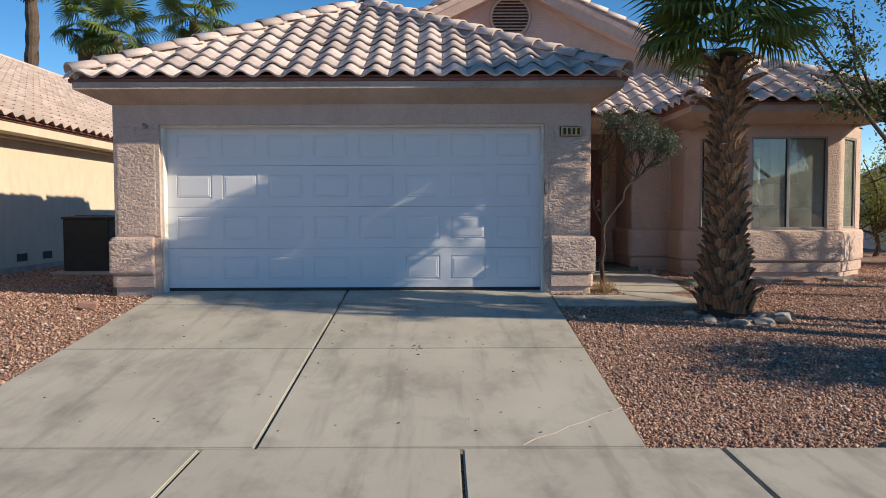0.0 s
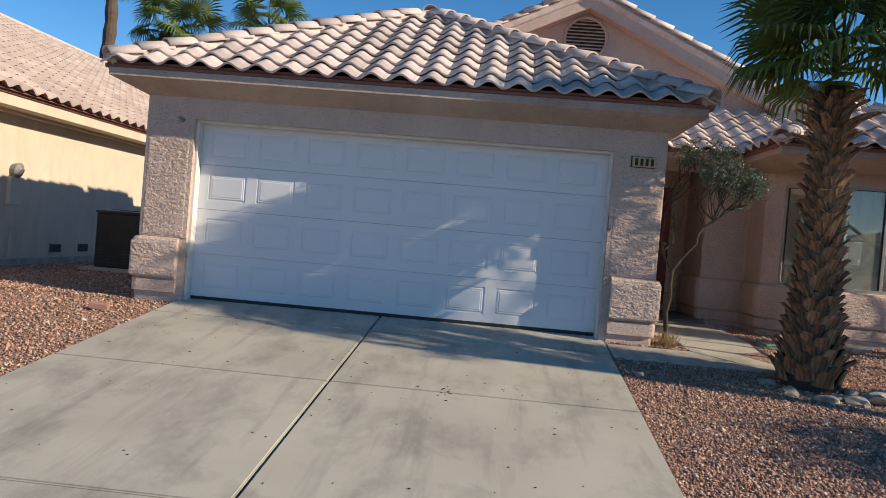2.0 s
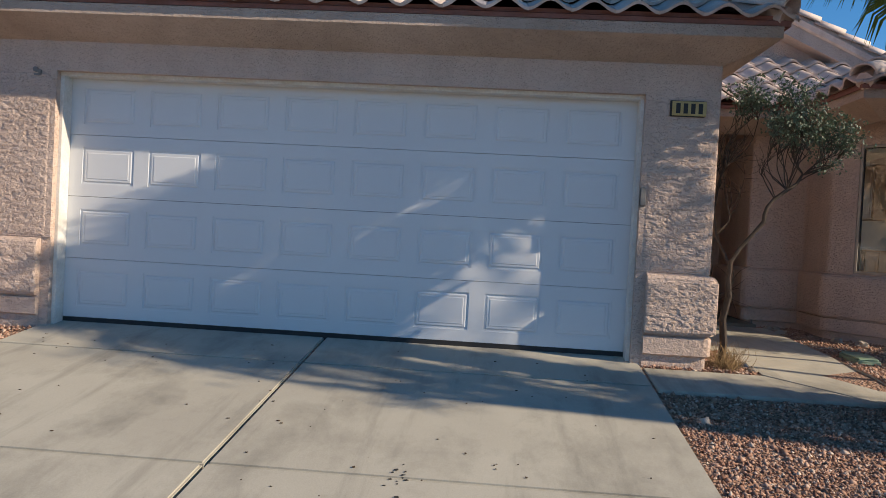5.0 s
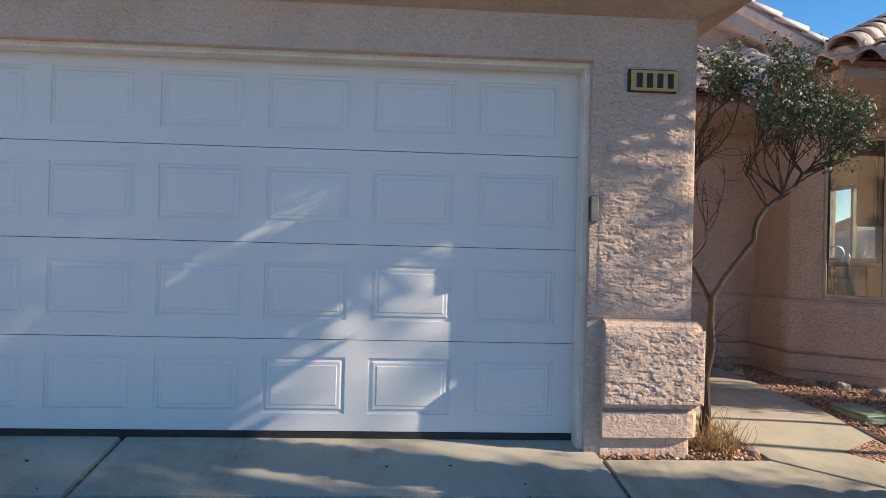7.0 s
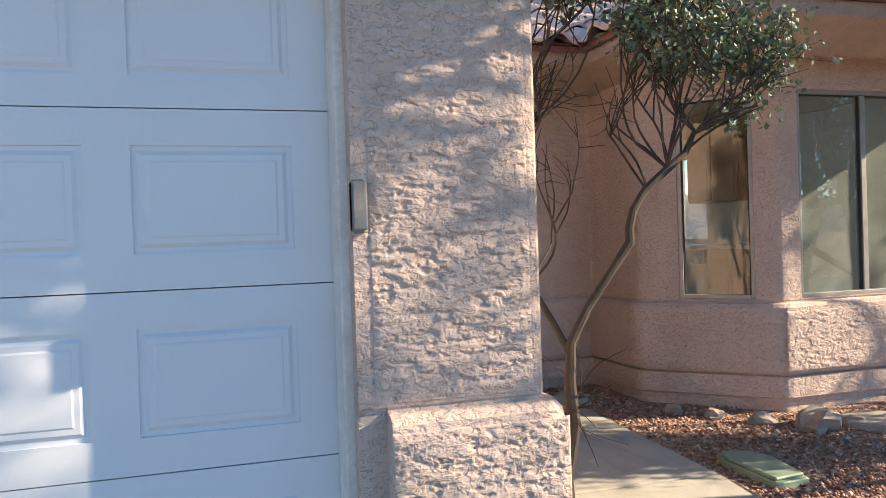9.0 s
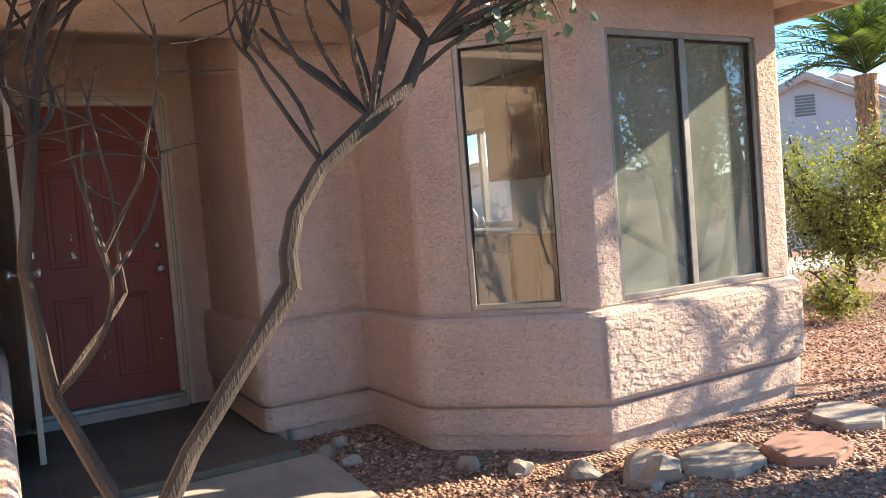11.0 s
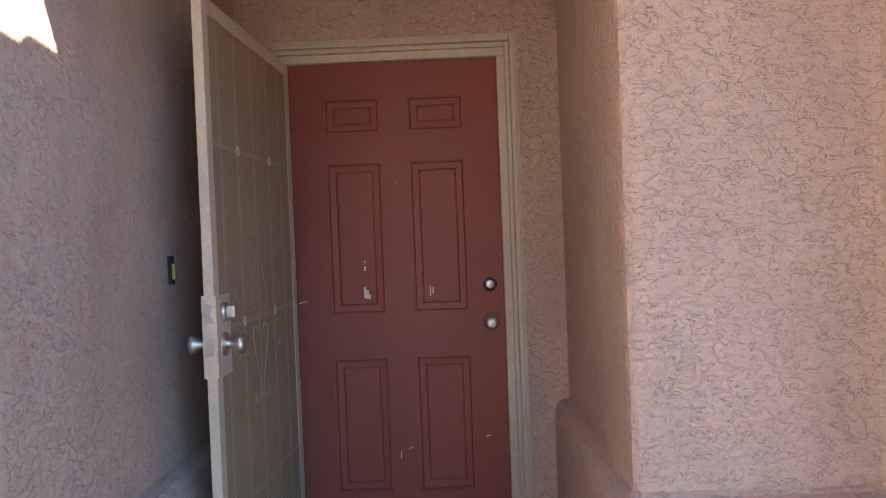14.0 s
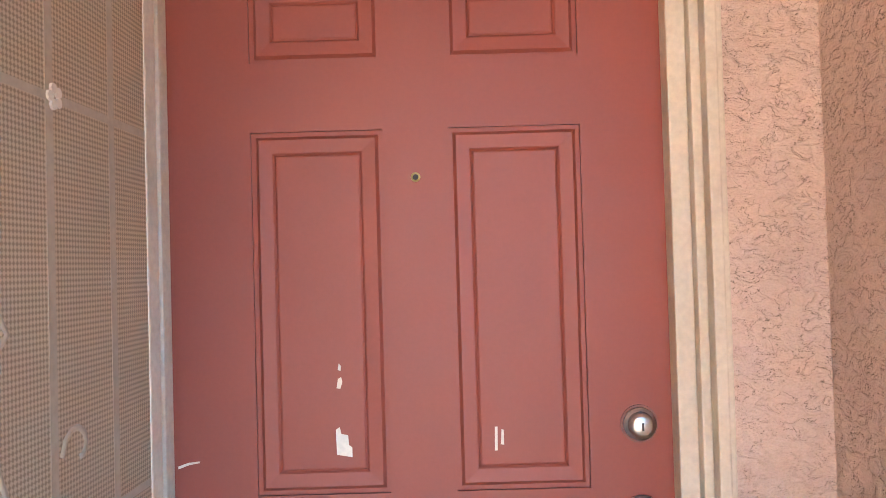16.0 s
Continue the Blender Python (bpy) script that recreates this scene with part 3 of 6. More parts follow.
def lay(parent, eave0, eave1, up, length, cuts=()):
    """Tiles on a plane from the eave line up the slope; cuts: (point, normal) of upright planes, what lies beyond them is cut away."""
    e0, e1, u = Vector(eave0), Vector(eave1), Vector(up).normalized()
    ex = (e1 - e0).normalized()
    n = int(round((e1 - e0).length / TW))
    step = (e1 - e0).length / n
    for j in range(int(math.ceil(length / TL))):
        for i in range(n):
            p = e0 + ex * (i + 0.5) * step + u * (j * TL - 0.05)
            corners = [p + ex * a * TW / 2 + u * b for a in (-1, 1) for b in (0, 0.43)]
            state = 0
            for q, nn in cuts:
                side = [(c - Vector(q)).dot(Vector(nn)) for c in corners]
                if min(side) > -0.02:
                    state = 2
                    break
                if max(side) > 0:
                    state = 1
            if state == 2:
                continue
            m = basis(p, ex, u) @ pose(0, 0, rng.uniform(-0.003, 0.004), rng.uniform(-0.5, 0.5), rng.uniform(-0.6, 0.6), rng.uniform(-0.7, 0.7))
            if state:
                bm = bmesh.new()
                bm.from_mesh(TILE_MESH)
                bmesh.ops.transform(bm, matrix=m, verts=bm.verts)
                for q, nn in cuts:
                    bmesh.ops.bisect_plane(bm, geom=bm.verts[:] + bm.edges[:] + bm.faces[:], plane_co=q, plane_no=nn, clear_outer=True)
                if not bm.faces:
                    bm.free()
                    continue
                me = bpy.data.meshes.new("tile")
                bm.to_mesh(me)
                bm.free()
                me.materials.append(TILE)
                ob = new("tile", me)
            else:
                ob = new("tile", TILE_MESH)
                ob.matrix_world = m
            ob.parent = parent


def caps(parent, a, b, first=0.0, spread=1.0):
    a, b = Vector(a), Vector(b)
    d = (b - a).normalized()
    side = d.cross(Vector((0, 0, 1))).normalized()
    n = int((b - a).length / 0.36)
    bm = bmesh.new()
    tube(bm, [a - Vector((0, 0, 0.03)), b - Vector((0, 0, 0.03))], 0.085, 8)
    part("mortar", bm, TILE, parent)
    for i in range(n):
        ob = new("cap_tile", CAP_MESH)
        ob.matrix_world = basis(a + d * (0.36 * i - 0.02 + first), side, d) @ pose(rng.uniform(-0.006, 0.006), 0, -0.01, rng.uniform(1, 3), rng.uniform(-2, 2), rng.uniform(-2, 2))
        ob.parent = parent


PITCH = 0.5
EX, EY, EZ = 3.41, 9.15, 2.66
AX = -0.14
apex = Vector((AX, EY + EX, EZ + PITCH * EX))


def deck(name, faces, label):
    bm = bmesh.new()
    for f in faces:
        bm.faces.new([bm.verts.new(p) for p in f])
    bmesh.ops.remove_doubles(bm, verts=bm.verts, dist=1e-4)
    r = bmesh.ops.extrude_face_region(bm, geom=bm.faces[:])
    bmesh.ops.translate(bm, verts=[v for v in r["geom"] if isinstance(v, bmesh.types.BMVert)], vec=(0, 0, -0.04))
    ob = structure(name, bm, BIRDSTOP, label)
    return ob


ridge_end = (AX, 14.3, apex.z)
roof_g = deck("roof_garage", [[(-EX, EY, EZ), (EX, EY, EZ), apex], [(EX, EY, EZ), (EX, 14.25, EZ), ridge_end, apex], [(-EX, 14.25, EZ), (-EX, EY, EZ), apex, ridge_end]], "hipped garage roof of pinkish concrete S-tiles")
up = Vector((0, 1, PITCH))
sl = math.sqrt(1 + PITCH * PITCH)
cl, cr = ((-EX, EY, 0), (-EX, EX + AX, 0)), ((EX, EY, 0), (EX, EX - AX, 0))
lay(roof_g, (-EX, EY, EZ), (EX, EY, EZ), up, EX * sl, (cl, cr))
lay(roof_g, (-EX, 13.0, EZ), (-EX, EY, EZ), (1, 0, PITCH), 2.2, (((-EX, EY, 0), (EX, -EX - AX, 0)),))
lay(roof_g, (EX, EY, EZ), (EX, 12.5, EZ), (-1, 0, PITCH), EX * sl, (((EX, EY, 0), (-EX, -EX + AX, 0)), ((0, 12.5, 0), (0, 1, 0))))
caps(roof_g, (-EX + 0.03, EY + 0.03, EZ + 0.06), apex + Vector((0, 0, 0.06)))
caps(roof_g, (EX - 0.03, EY + 0.03, EZ + 0.06), apex + Vector((0, 0, 0.06)))
caps(roof_g, apex + Vector((0, 0, 0.05)), apex + Vector((0, 1.7, 0.05)))

# entry and bay roofs
BX0, BX1, BY, BZ = 4.74, 8.0, 10.95, 2.60
bd = (BX1 - BX0) / 2
bap = Vector(((BX0 + BX1) / 2, BY + bd, BZ + PITCH * bd))
EYB = 12.42
vy = 14.28
roof_b = deck("roof_bay", [[(BX0, BY, BZ), (BX1, BY, BZ), bap], [(BX1, BY, BZ), (BX1, vy, BZ), (bap.x, vy, bap.z), bap], [(BX0, EYB, BZ), (BX0, BY, BZ), bap, (bap.x, vy, bap.z), (BX0 + (vy - EYB) * 0.8, vy, BZ + PITCH * (vy - EYB) * 0.8)]], "hipped bay roof of pinkish concrete S-tiles")
lay(roof_b, (BX0, BY, BZ), (BX1, BY, BZ), up, bd * sl, (((BX0, BY, 0), (-1, 1, 0)), ((BX1, BY, 0), (1, 1, 0))))
lay(roof_b, (BX0, vy, BZ), (BX0, BY, BZ), (1, 0, PITCH), bd * sl, (((BX0, BY, 0), (1, -1, 0)), ((BX0, EYB, 0), (-1, 1, 0))))
caps(roof_b, (BX0 + 0.02, BY + 0.02, BZ + 0.06), bap + Vector((0, 0, 0.06)))
caps(roof_b, (BX1 - 0.02, BY + 0.02, BZ + 0.06), bap + Vector((0, 0, 0.06)))
caps(roof_b, bap + Vector((0, 0, 0.05)), (bap.x, vy, bap.z + 0.05))
roof_e = deck("roof_entry", [[(EX - 0.1, EYB, BZ), (BX0, EYB, BZ), (BX0 + vy - EYB, vy, BZ + PITCH * (vy - EYB)), (EX - 0.6, vy, BZ + PITCH * (vy - EYB))]], "small entry roof of sunlit pinkish S-tiles")
lay(roof_e, (EX - 0.36, EYB, BZ), (BX0 + 2.2, EYB, BZ), up, (vy - EYB) * sl, (((BX0, EYB, 0), (1, -1, 0)),))

# main roof with rake tiles on the gable
k = math.sqrt(1 + GS * GS)
deckm = [[(GP, 13.98, GZ + 0.12), (GP, 18.9, GZ + 0.12), (8.05, 18.9, GZ + 0.12 - GS * (8.05 - GP)), (8.05, 17.5, GZ + 0.12 - GS * (8.05 - GP)), (7.4, 13.98, GZ + 0.12 - GS * (7.4 - GP))], [(GP, 18.9, GZ + 0.12), (GP, 13.98, GZ + 0.12), (-3.3, 13.98, GZ + 0.12 - GS * (GP + 3.3)), (-3.3, 18.9, GZ + 0.12 - GS * (GP + 3.3))]]
roof_m = deck("roof_main", deckm, "main gabled roof with a row of rake tiles")
for s, far in ((1, 7.35), (-1, -3.2)):
    a = Vector((far, 14.02, GZ + 0.15 - GS * abs(far - GP)))
    caps(roof_m, a, (GP, 14.02, GZ + 0.15))
g = bmesh.new()
for s, far in ((1, 7.4), (-1, -3.3)):
    zf = GZ - GS * abs(far - GP)
    vs = [g.verts.new(p) for p in ((GP, 14.0, GZ + 0.1), (far, 14.0, zf + 0.1), (far, 14.0, zf - 0.14), (GP, 14.0, GZ - 0.14))]
    vb = [g.verts.new((v.co.x, 14.30, v.co.z)) for v in vs]
    g.faces.new(vs), g.faces.new(vb[::-1])
    for i in range(4):
        g.faces.new((vs[i], vs[(i + 1) % 4], vb[(i + 1) % 4], vb[i]))
structure("trim_gable_rake", g, STUCCO_SMOOTH, "pink stucco rake trim along the gable")


# eave cornices: slanted stucco boxes with a rust-red strip over them
def cornice(name, path, z, out, label, close=0.17):
    bm = bmesh.new()
    sweep(bm, path, [(0.0, z - 0.27), (out - 0.05, z - 0.13), (out - 0.03, z - 0.12), (out - 0.03, z - 0.03)], 0.05, 0)
    structure(name, bm, FASCIA, label)
    bm = bmesh.new()
    sweep(bm, path, [(out - 0.06, z - 0.03), (out - 0.045, z + 0.045)], -out + 0.12, 0)
    structure("trim_eave_strip", bm, BIRDSTOP, "rust-red strip under the eave tiles")


cornice("trim_garage_eave", [(-GX, 14.2), (-GX, GY), (GX, GY), (GX, 12.9)], EZ - 0.005, 0.36, "stained pink stucco eave of the garage")
cornice("trim_bay_eave", [(5.09, 12.90), (5.09, 11.3), (7.65, 11.3), (7.65, 17.0)], BZ - 0.005, 0.35, "stained pink stucco eave of the bay")
structure("ceiling_bay_soffit", boxes(((5.05, 11.26, 2.42), (7.7, 12.9, 2.46))), STUCCO_SMOOTH, "flat stucco soffit round the bay")
cornice("trim_entry_eave", [(3.0, 12.78), (5.0, 12.78)], BZ - 0.005, 0.36, "stained pink stucco eave over the entry")

# round louvred gable vent
vent = thing("gable_vent", (2.41, 14.26, 4.64), "round pink louvred attic vent in the gable", "vent")
bm = bmesh.new()
tube(bm, [(2.41 + 0.365 * math.cos(a), 14.24, 4.64 + 0.365 * math.sin(a)) for a in (2 * math.pi * i / 32 for i in range(33))], 0.028, 6, False)
part("frame", bm, STUCCO_SMOOTH, vent)
# Near-black disc paints the dark of the gaps between the slats.
bm = bmesh.new()
disc(bm, (2.41, 14.272, 4.64), (0, 1, 0), 0.36, 0.006, 32)
part("backing", bm, CORE, vent)
for i in range(12):
    z = -0.325 + 0.059 * i
    w = math.sqrt(max(0.02, 0.35 ** 2 - z * z))
    bm = bmesh.new()
    box(bm, (-w, -0.045, -0.005), (w, 0.0, 0.005), 0, Matrix.Translation((2.41, 14.27, 4.64 + z)) @ pose(0, 0, 0, 35, 0, 0))
    part("slat", bm, STUCCO_SMOOTH, vent)
for o in vent.children:
    o.matrix_parent_inverse = vent.matrix_world.inverted()

# ---- garage door ----
gd = thing("garage_door", (0, 9.62, 0), "white four-section garage door with raised panels, closed", "garage door")


def panel_section(z0, z1):
    bm = bmesh.new()
    x0, x1, y = -2.425, 2.425, 9.68
    n, pw, ph = 8, 0.46, 0.315
    pitch, first = 0.59, -2.065
    zc = (z0 + z1) / 2
    cut_x = [x0] + [first + pitch * i + s * pw / 2 for i in range(n) for s in (-1, 1)] + [x1]
    cut_z = [z0, zc - ph / 2, zc + ph / 2, z1]
    verts = [[bm.verts.new((x, y, z)) for x in cut_x] for z in cut_z]
    for r in range(3):
        for c in range(len(cut_x) - 1):
            f = bm.faces.new((verts[r][c], verts[r][c + 1], verts[r + 1][c + 1], verts[r + 1][c]))
            f.tag = r == 1 and c % 2 == 1
    panels = [f for f in bm.faces if f.tag]
    for t, d in ((0.010, 0.008), (0.016, 0.0), (0.012, -0.007), (0.016, 0.0), (0.006, -0.003)):
        bmesh.ops.inset_individual(bm, faces=panels, thickness=t, depth=0.0, use_even_offset=True)
        for f in panels:
            for v in f.verts:
                v.co.y += d
    edge = [e for e in bm.edges if e.is_boundary]
    r = bmesh.ops.extrude_edge_only(bm, edges=edge)
    for v in [v for v in r["geom"] if isinstance(v, bmesh.types.BMVert)]:
        v.co.y = 9.72
    ob = link_bm("panel_section", bm, PAINT)
    ob.parent = gd
    ob.matrix_parent_inverse = gd.matrix_world.inverted()


H = [0.048, 0.562, 1.098, 1.630, 2.135]
for a, b in zip(H, H[1:]):
    panel_section(a + 0.0018, b - 0.0018)
ob = part("weather_seal", boxes(((-2.43, 9.675, -0.03), (2.43, 9.72, 0.046))), DARK, gd, "black rubber weather seal")
ob.matrix_parent_inverse = gd.matrix_world.inverted()
structure("wall_garage_dark", boxes(((-2.6, 9.76, -0.2), (2.6, 9.80, 2.4))), DARK, "dark closing board behind the garage door")
structure("trim_garage_door", boxes(((-2.445, 9.545, -0.01), (-2.410, 9.678, 2.11)), ((2.410, 9.545, -0.01), (2.445, 9.678, 2.11)), ((-2.445, 9.545, 2.11), (2.445, 9.678, 2.145)), bevel=0.006), TRIM, "white painted stop trim round the garage door")

# ---- front door ----
DY = 14.275
fd = thing("front_door", (3.685, DY, 0.16), "maroon six-panel front door with chipped paint, closed", "door")


def adopt(root):
    for o in root.children:
        o.matrix_parent_inverse = root.matrix_world.inverted()
        for c in o.children:
            c.matrix_parent_inverse = o.matrix_world.inverted()


def door_leaf():
    bm = bmesh.new()
    xs = [D0, 3.385, 3.625, 3.745, 3.985, D1]
    zs = [0.165, 0.32, 0.905, 1.095, 1.753, 1.880, 2.030, DTOP]
    verts = [[bm.verts.new((x, DY, z)) for x in xs] for z in zs]
    panels = []
    for r in range(7):
        for c in range(5):
            f = bm.faces.new((verts[r][c], verts[r][c + 1], verts[r + 1][c + 1], verts[r + 1][c]))
            if r in (1, 3, 5) and c in (1, 3):
                panels.append(f)
    for t, d in ((0.006, 0.007), (0.008, 0.0), (0.006, -0.005), (0.024, 0.002), (0.004, 0.003), (0.004, -0.002)):
        bmesh.ops.inset_individual(bm, faces=panels, thickness=t, depth=0.0, use_even_offset=True)
        for f in panels:
            for v in f.verts:
                v.co.y += d
    r = bmesh.ops.extrude_edge_only(bm, edges=[e for e in bm.edges if e.is_boundary])
    for v in [v for v in r["geom"] if isinstance(v, bmesh.types.BMVert)]:
        v.co.y = DY + 0.045
    return bm


part("leaf", door_leaf(), MAROON, fd)
for name, z, rr, lab in (("deadbolt", 1.208, 0.029, "chrome deadbolt with dark ring"), ("door_knob", 1.045, 0.033, "round chrome knob")):
    bm = bmesh.new()
    disc(bm, (4.075, DY - 0.012, z), (0, 1, 0), rr, 0.012, 24, 1.05)
    if name == "door_knob":
        tube(bm, [(4.075, DY - y, z) for y in (0.01, 0.03, 0.034, 0.045, 0.06, 0.07, 0.073)], [0.013, 0.013, 0.022, 0.028, 0.028, 0.022, 0.012], 24)
    else:
        tube(bm, [(4.075, DY - y, z) for y in (0.01, 0.024, 0.028)], [0.024, 0.021, 0.015], 24)
    lock = part(name, bm, METAL, fd, lab, True)
    bm = bmesh.new()
    d = DY - (0.0755 if name == "door_knob" else 0.031)
    box(bm, (4.0735, d, z - 0.008), (4.0765, d + 0.003, z + 0.006))
    part("keyhole", bm, DARK, lock)
bm = bmesh.new()
disc(bm, (4.075, DY - 0.004, 1.208), (0, 1, 0), 0.034, 0.004, 24)
part("lock_ring", bm, BIRDSTOP, fd, "dark brown ring left round the lock")
bm = bmesh.new()
tube(bm, [(3.684 + 0.007 * math.cos(a), DY - 0.002, 1.664 + 0.007 * math.sin(a)) for a in (2 * math.pi * i / 12 for i in range(13))], 0.002, 5, False)
hole = part("peephole", bm, BRASS, fd)
bm = bmesh.new()
disc(bm, (3.684, DY - 0.002, 1.664), (0, 1, 0), 0.006, 0.002, 12)
part("peephole_lens", bm, DARK, hole, "dark glass lens")
for name, pts in (("paint_chip", [(3.528, 1.165), (3.556, 1.16), (3.556, 1.178), (3.550, 1.182), (3.549, 1.20), (3.537, 1.202), (3.534, 1.215), (3.527, 1.21)]),
                  ("paint_chip", [(3.530, 1.285), (3.537, 1.284), (3.541, 1.296), (3.539, 1.305), (3.533, 1.302)]),
                  ("paint_chip", [(3.533, 1.318), (3.538, 1.316), (3.539, 1.325), (3.535, 1.33)]),
                  ("paint_chip", [(3.814, 1.165), (3.819, 1.165), (3.820, 1.208), (3.815, 1.208)]),
                  ("paint_chip", [(3.825, 1.176), (3.831, 1.175), (3.831, 1.202), (3.827, 1.203)]),
                  ("paint_chip", [(3.242, 1.148), (3.262, 1.155), (3.280, 1.158), (3.281, 1.161), (3.26, 1.159), (3.242, 1.153)]),
                  ("paint_chip", [(3.70, 0.50), (3.715, 0.51), (3.714, 0.513), (3.70, 0.505)]),
                  ("paint_chip", [(4.035, 0.545), (4.055, 0.547), (4.054, 0.552), (4.036, 0.551)]),
                  ("paint_chip", [(3.66, 0.462), (3.664, 0.462), (3.666, 0.495), (3.663, 0.495)])):
    deep = any(a <= pts[0][0] <= b for a, b in ((3.45, 3.58), (3.80, 3.93))) and pts[0][1] > 1.1
    y = DY + (0.0048 if deep else -0.0008)
    bm = bmesh.new()
    f = [bm.verts.new((x, y, z)) for x, z in pts]
    f2 = [bm.verts.new((x, y + 0.004, z)) for x, z in pts]
    bm.faces.new(f), bm.faces.new(f2[::-1])
    for i in range(len(f)):
        bm.faces.new((f[i], f[(i + 1) % len(f)], f2[(i + 1) % len(f)], f2[i]))
    part(name, bm, CHIP, fd)
adopt(fd)

frame_d = tagged(new("door_frame"), "cream painted moulded door frame and brickmould", "frame", kind="structure")
bm = boxes(((D0 - 0.035, 14.235, 0.14), (D0, 14.33, DTOP)), ((D1, 14.235, 0.14), (D1 + 0.035, 14.33, DTOP)), ((D0 - 0.035, 14.235, DTOP), (D1 + 0.035, 14.33, DTOP + 0.035)), bevel=0.004)
part("jamb", bm, CREAMTRIM, frame_d)
for o, w, y0 in ((0.035, 0.018, 14.215), (0.053, 0.022, 14.188), (0.075, 0.012, 14.198)):
    bm = boxes(((D0 - o - w, y0, 0.07), (D0 - o, 14.26, DTOP + o + w)), ((D1 + o, y0, 0.07), (D1 + o + w, 14.26, DTOP + o + w)), ((D0 - o, y0, DTOP + o), (D1 + o, 14.26, DTOP + o + w)), bevel=0.004)
    part("moulding", bm, CREAMTRIM, frame_d)
part("threshold", boxes(((D0 - 0.02, 14.17, 0.135), (D1 + 0.02, 14.30, 0.165)), bevel=0.006), ALU, frame_d, "worn aluminium threshold")
structure("trim_door_step", boxes(((D0 - 0.05, 14.165, 0.05), (D1 + 0.04, 14.30, 0.133)), bevel=0.01), FOUND, "pale flaking concrete step under the front door")

# ---- open security screen door, hinged at the jamb ----
sd = thing("screen_door", (3.19, 14.18, 0.1), "open tan security screen door with mesh and flat bars", "screen door")
SM = Matrix.Translation((3.236, 14.175, 0.0)) @ pose(0, 0, 0, 0, 0, -91.6)
# local: x from the hinge to the latch edge, y through the leaf, z up
SW, S0, S1 = 0.985, 0.105, 2.165


def sd_part(name, bm, material, label="", parent=None, smooth=False):
    bmesh.ops.transform(bm, matrix=SM, verts=bm.verts)
    return part(name, bm, material, parent or sd, label, smooth)


sd_part("stile", boxes(((0, -0.016, S0), (0.045, 0.016, S1)), bevel=0.004), CREAMTRIM)
sd_part("stile", boxes(((SW - 0.05, -0.016, S0), (SW, 0.016, S1)), bevel=0.004), CREAMTRIM)
sd_part("rail", boxes(((0.045, -0.016, S1 - 0.05), (SW - 0.05, 0.016, S1)), bevel=0.004), CREAMTRIM)
sd_part("rail", boxes(((0.045, -0.016, S0), (SW - 0.05, 0.016, S0 + 0.06)), bevel=0.004), CREAMTRIM)
sd_part("screen_mesh", boxes(((0.045, 0.0125, S0 + 0.06), (SW - 0.05, 0.0137, S1 - 0.05))), SCREEN, "tan perforated screen mesh")
for x in (0.165, 0.335, 0.522, 0.70, 0.865):
    sd_part("bar", boxes(((x - 0.009, -0.006, S0 + 0.06), (x + 0.009, 0.0142, S1 - 0.05))), BARS)
for z in (1.73, 1.168, 0.58):
    sd_part("rail", boxes(((0.045, -0.004, z - 0.007), (SW - 0.05, 0.0140, z + 0.005))), BARS)
# lyre-shaped scrolls between the bars, and small single curls beside them
LYRE = [(0.045, 0.31), (0.058, 0.335), (0.048, 0.365), (0.024, 0.37), (0.010, 0.335), (0.016, 0.26), (0.042, 0.15), (0.060, 0.06), (0.054, 0.018), (0.032, 0.008), (0.022, 0.032)]
for cx, cz, up in ((0.522, 1.19, 0.74), (0.522, 1.146, -0.74)):
    for s in (-1, 1):
        bm = bmesh.new()
        tube(bm, [(cx + s * a * 1.55, 0.0112, cz + up * b) for a, b in LYRE], 0.0056, 6)
        sd_part("scroll", bm, BARS, smooth=True)
for x, z, s in ((0.277, 1.272, 1), (0.277, 1.065, -1), (0.767, 1.272, -1), (0.767, 1.065, 1)):
    bm = bmesh.new()
    tube(bm, [(x + s * (0.042 - 0.004 * i) * math.cos(i * 0.55), 0.0110, z + (0.042 - 0.004 * i) * math.sin(i * 0.55) * s) for i in range(9)], 0.006, 6)
    sd_part("scroll", bm, BARS, smooth=True)
for x, z in ((0.325, 1.73), (0.70, 1.73), (0.325, 1.168), (0.70, 1.168)):
    bm = bmesh.new()
    for kk in range(5):
        a = 2 * math.pi * kk / 5
        disc(bm, (x + 0.011 * math.cos(a), 0.0115, z + 0.011 * math.sin(a)), (0, 1, 0), 0.007, 0.006, 8)
    sd_part("rosette", bm, CREAMTRIM)
sd_part("lock_plate", boxes(((SW - 0.12, 0.017, 1.03), (SW + 0.001, 0.022, 1.275)), ((SW - 0.12, -0.022, 1.03), (SW + 0.001, -0.017, 1.275)), ((SW + 0.001, -0.022, 1.03), (SW + 0.004, 0.022, 1.275))), CREAMTRIM, "cream lock plate")
for z in (1.125, 1.222):
    sd_part("latch", boxes(((SW + 0.004, -0.012, z - 0.028), (SW + 0.006, 0.012, z + 0.028)), ((SW + 0.006, -0.007, z - 0.01), (SW + 0.011, 0.007, z + 0.01)), bevel=0.0008), METAL)
for s in (1, -1):
    bm = bmesh.new()
    tube(bm, [(SW - 0.06, s * y, 1.125) for y in (0.02, 0.026, 0.03, 0.05, 0.062, 0.075, 0.084, 0.088)], [0.037, 0.036, 0.014, 0.014, 0.026, 0.031, 0.026, 0.012], 20)
    sd_part("door_knob", bm, METAL, "brushed nickel knob", None, True)
bm = bmesh.new()
tube(bm, [(SW - 0.06, y, 1.222) for y in (0.02, 0.034, 0.037)], [0.03, 0.028, 0.02], 20)
box(bm, (SW - 0.064, 0.035, 1.204), (SW - 0.056, 0.058, 1.240), 0.003)
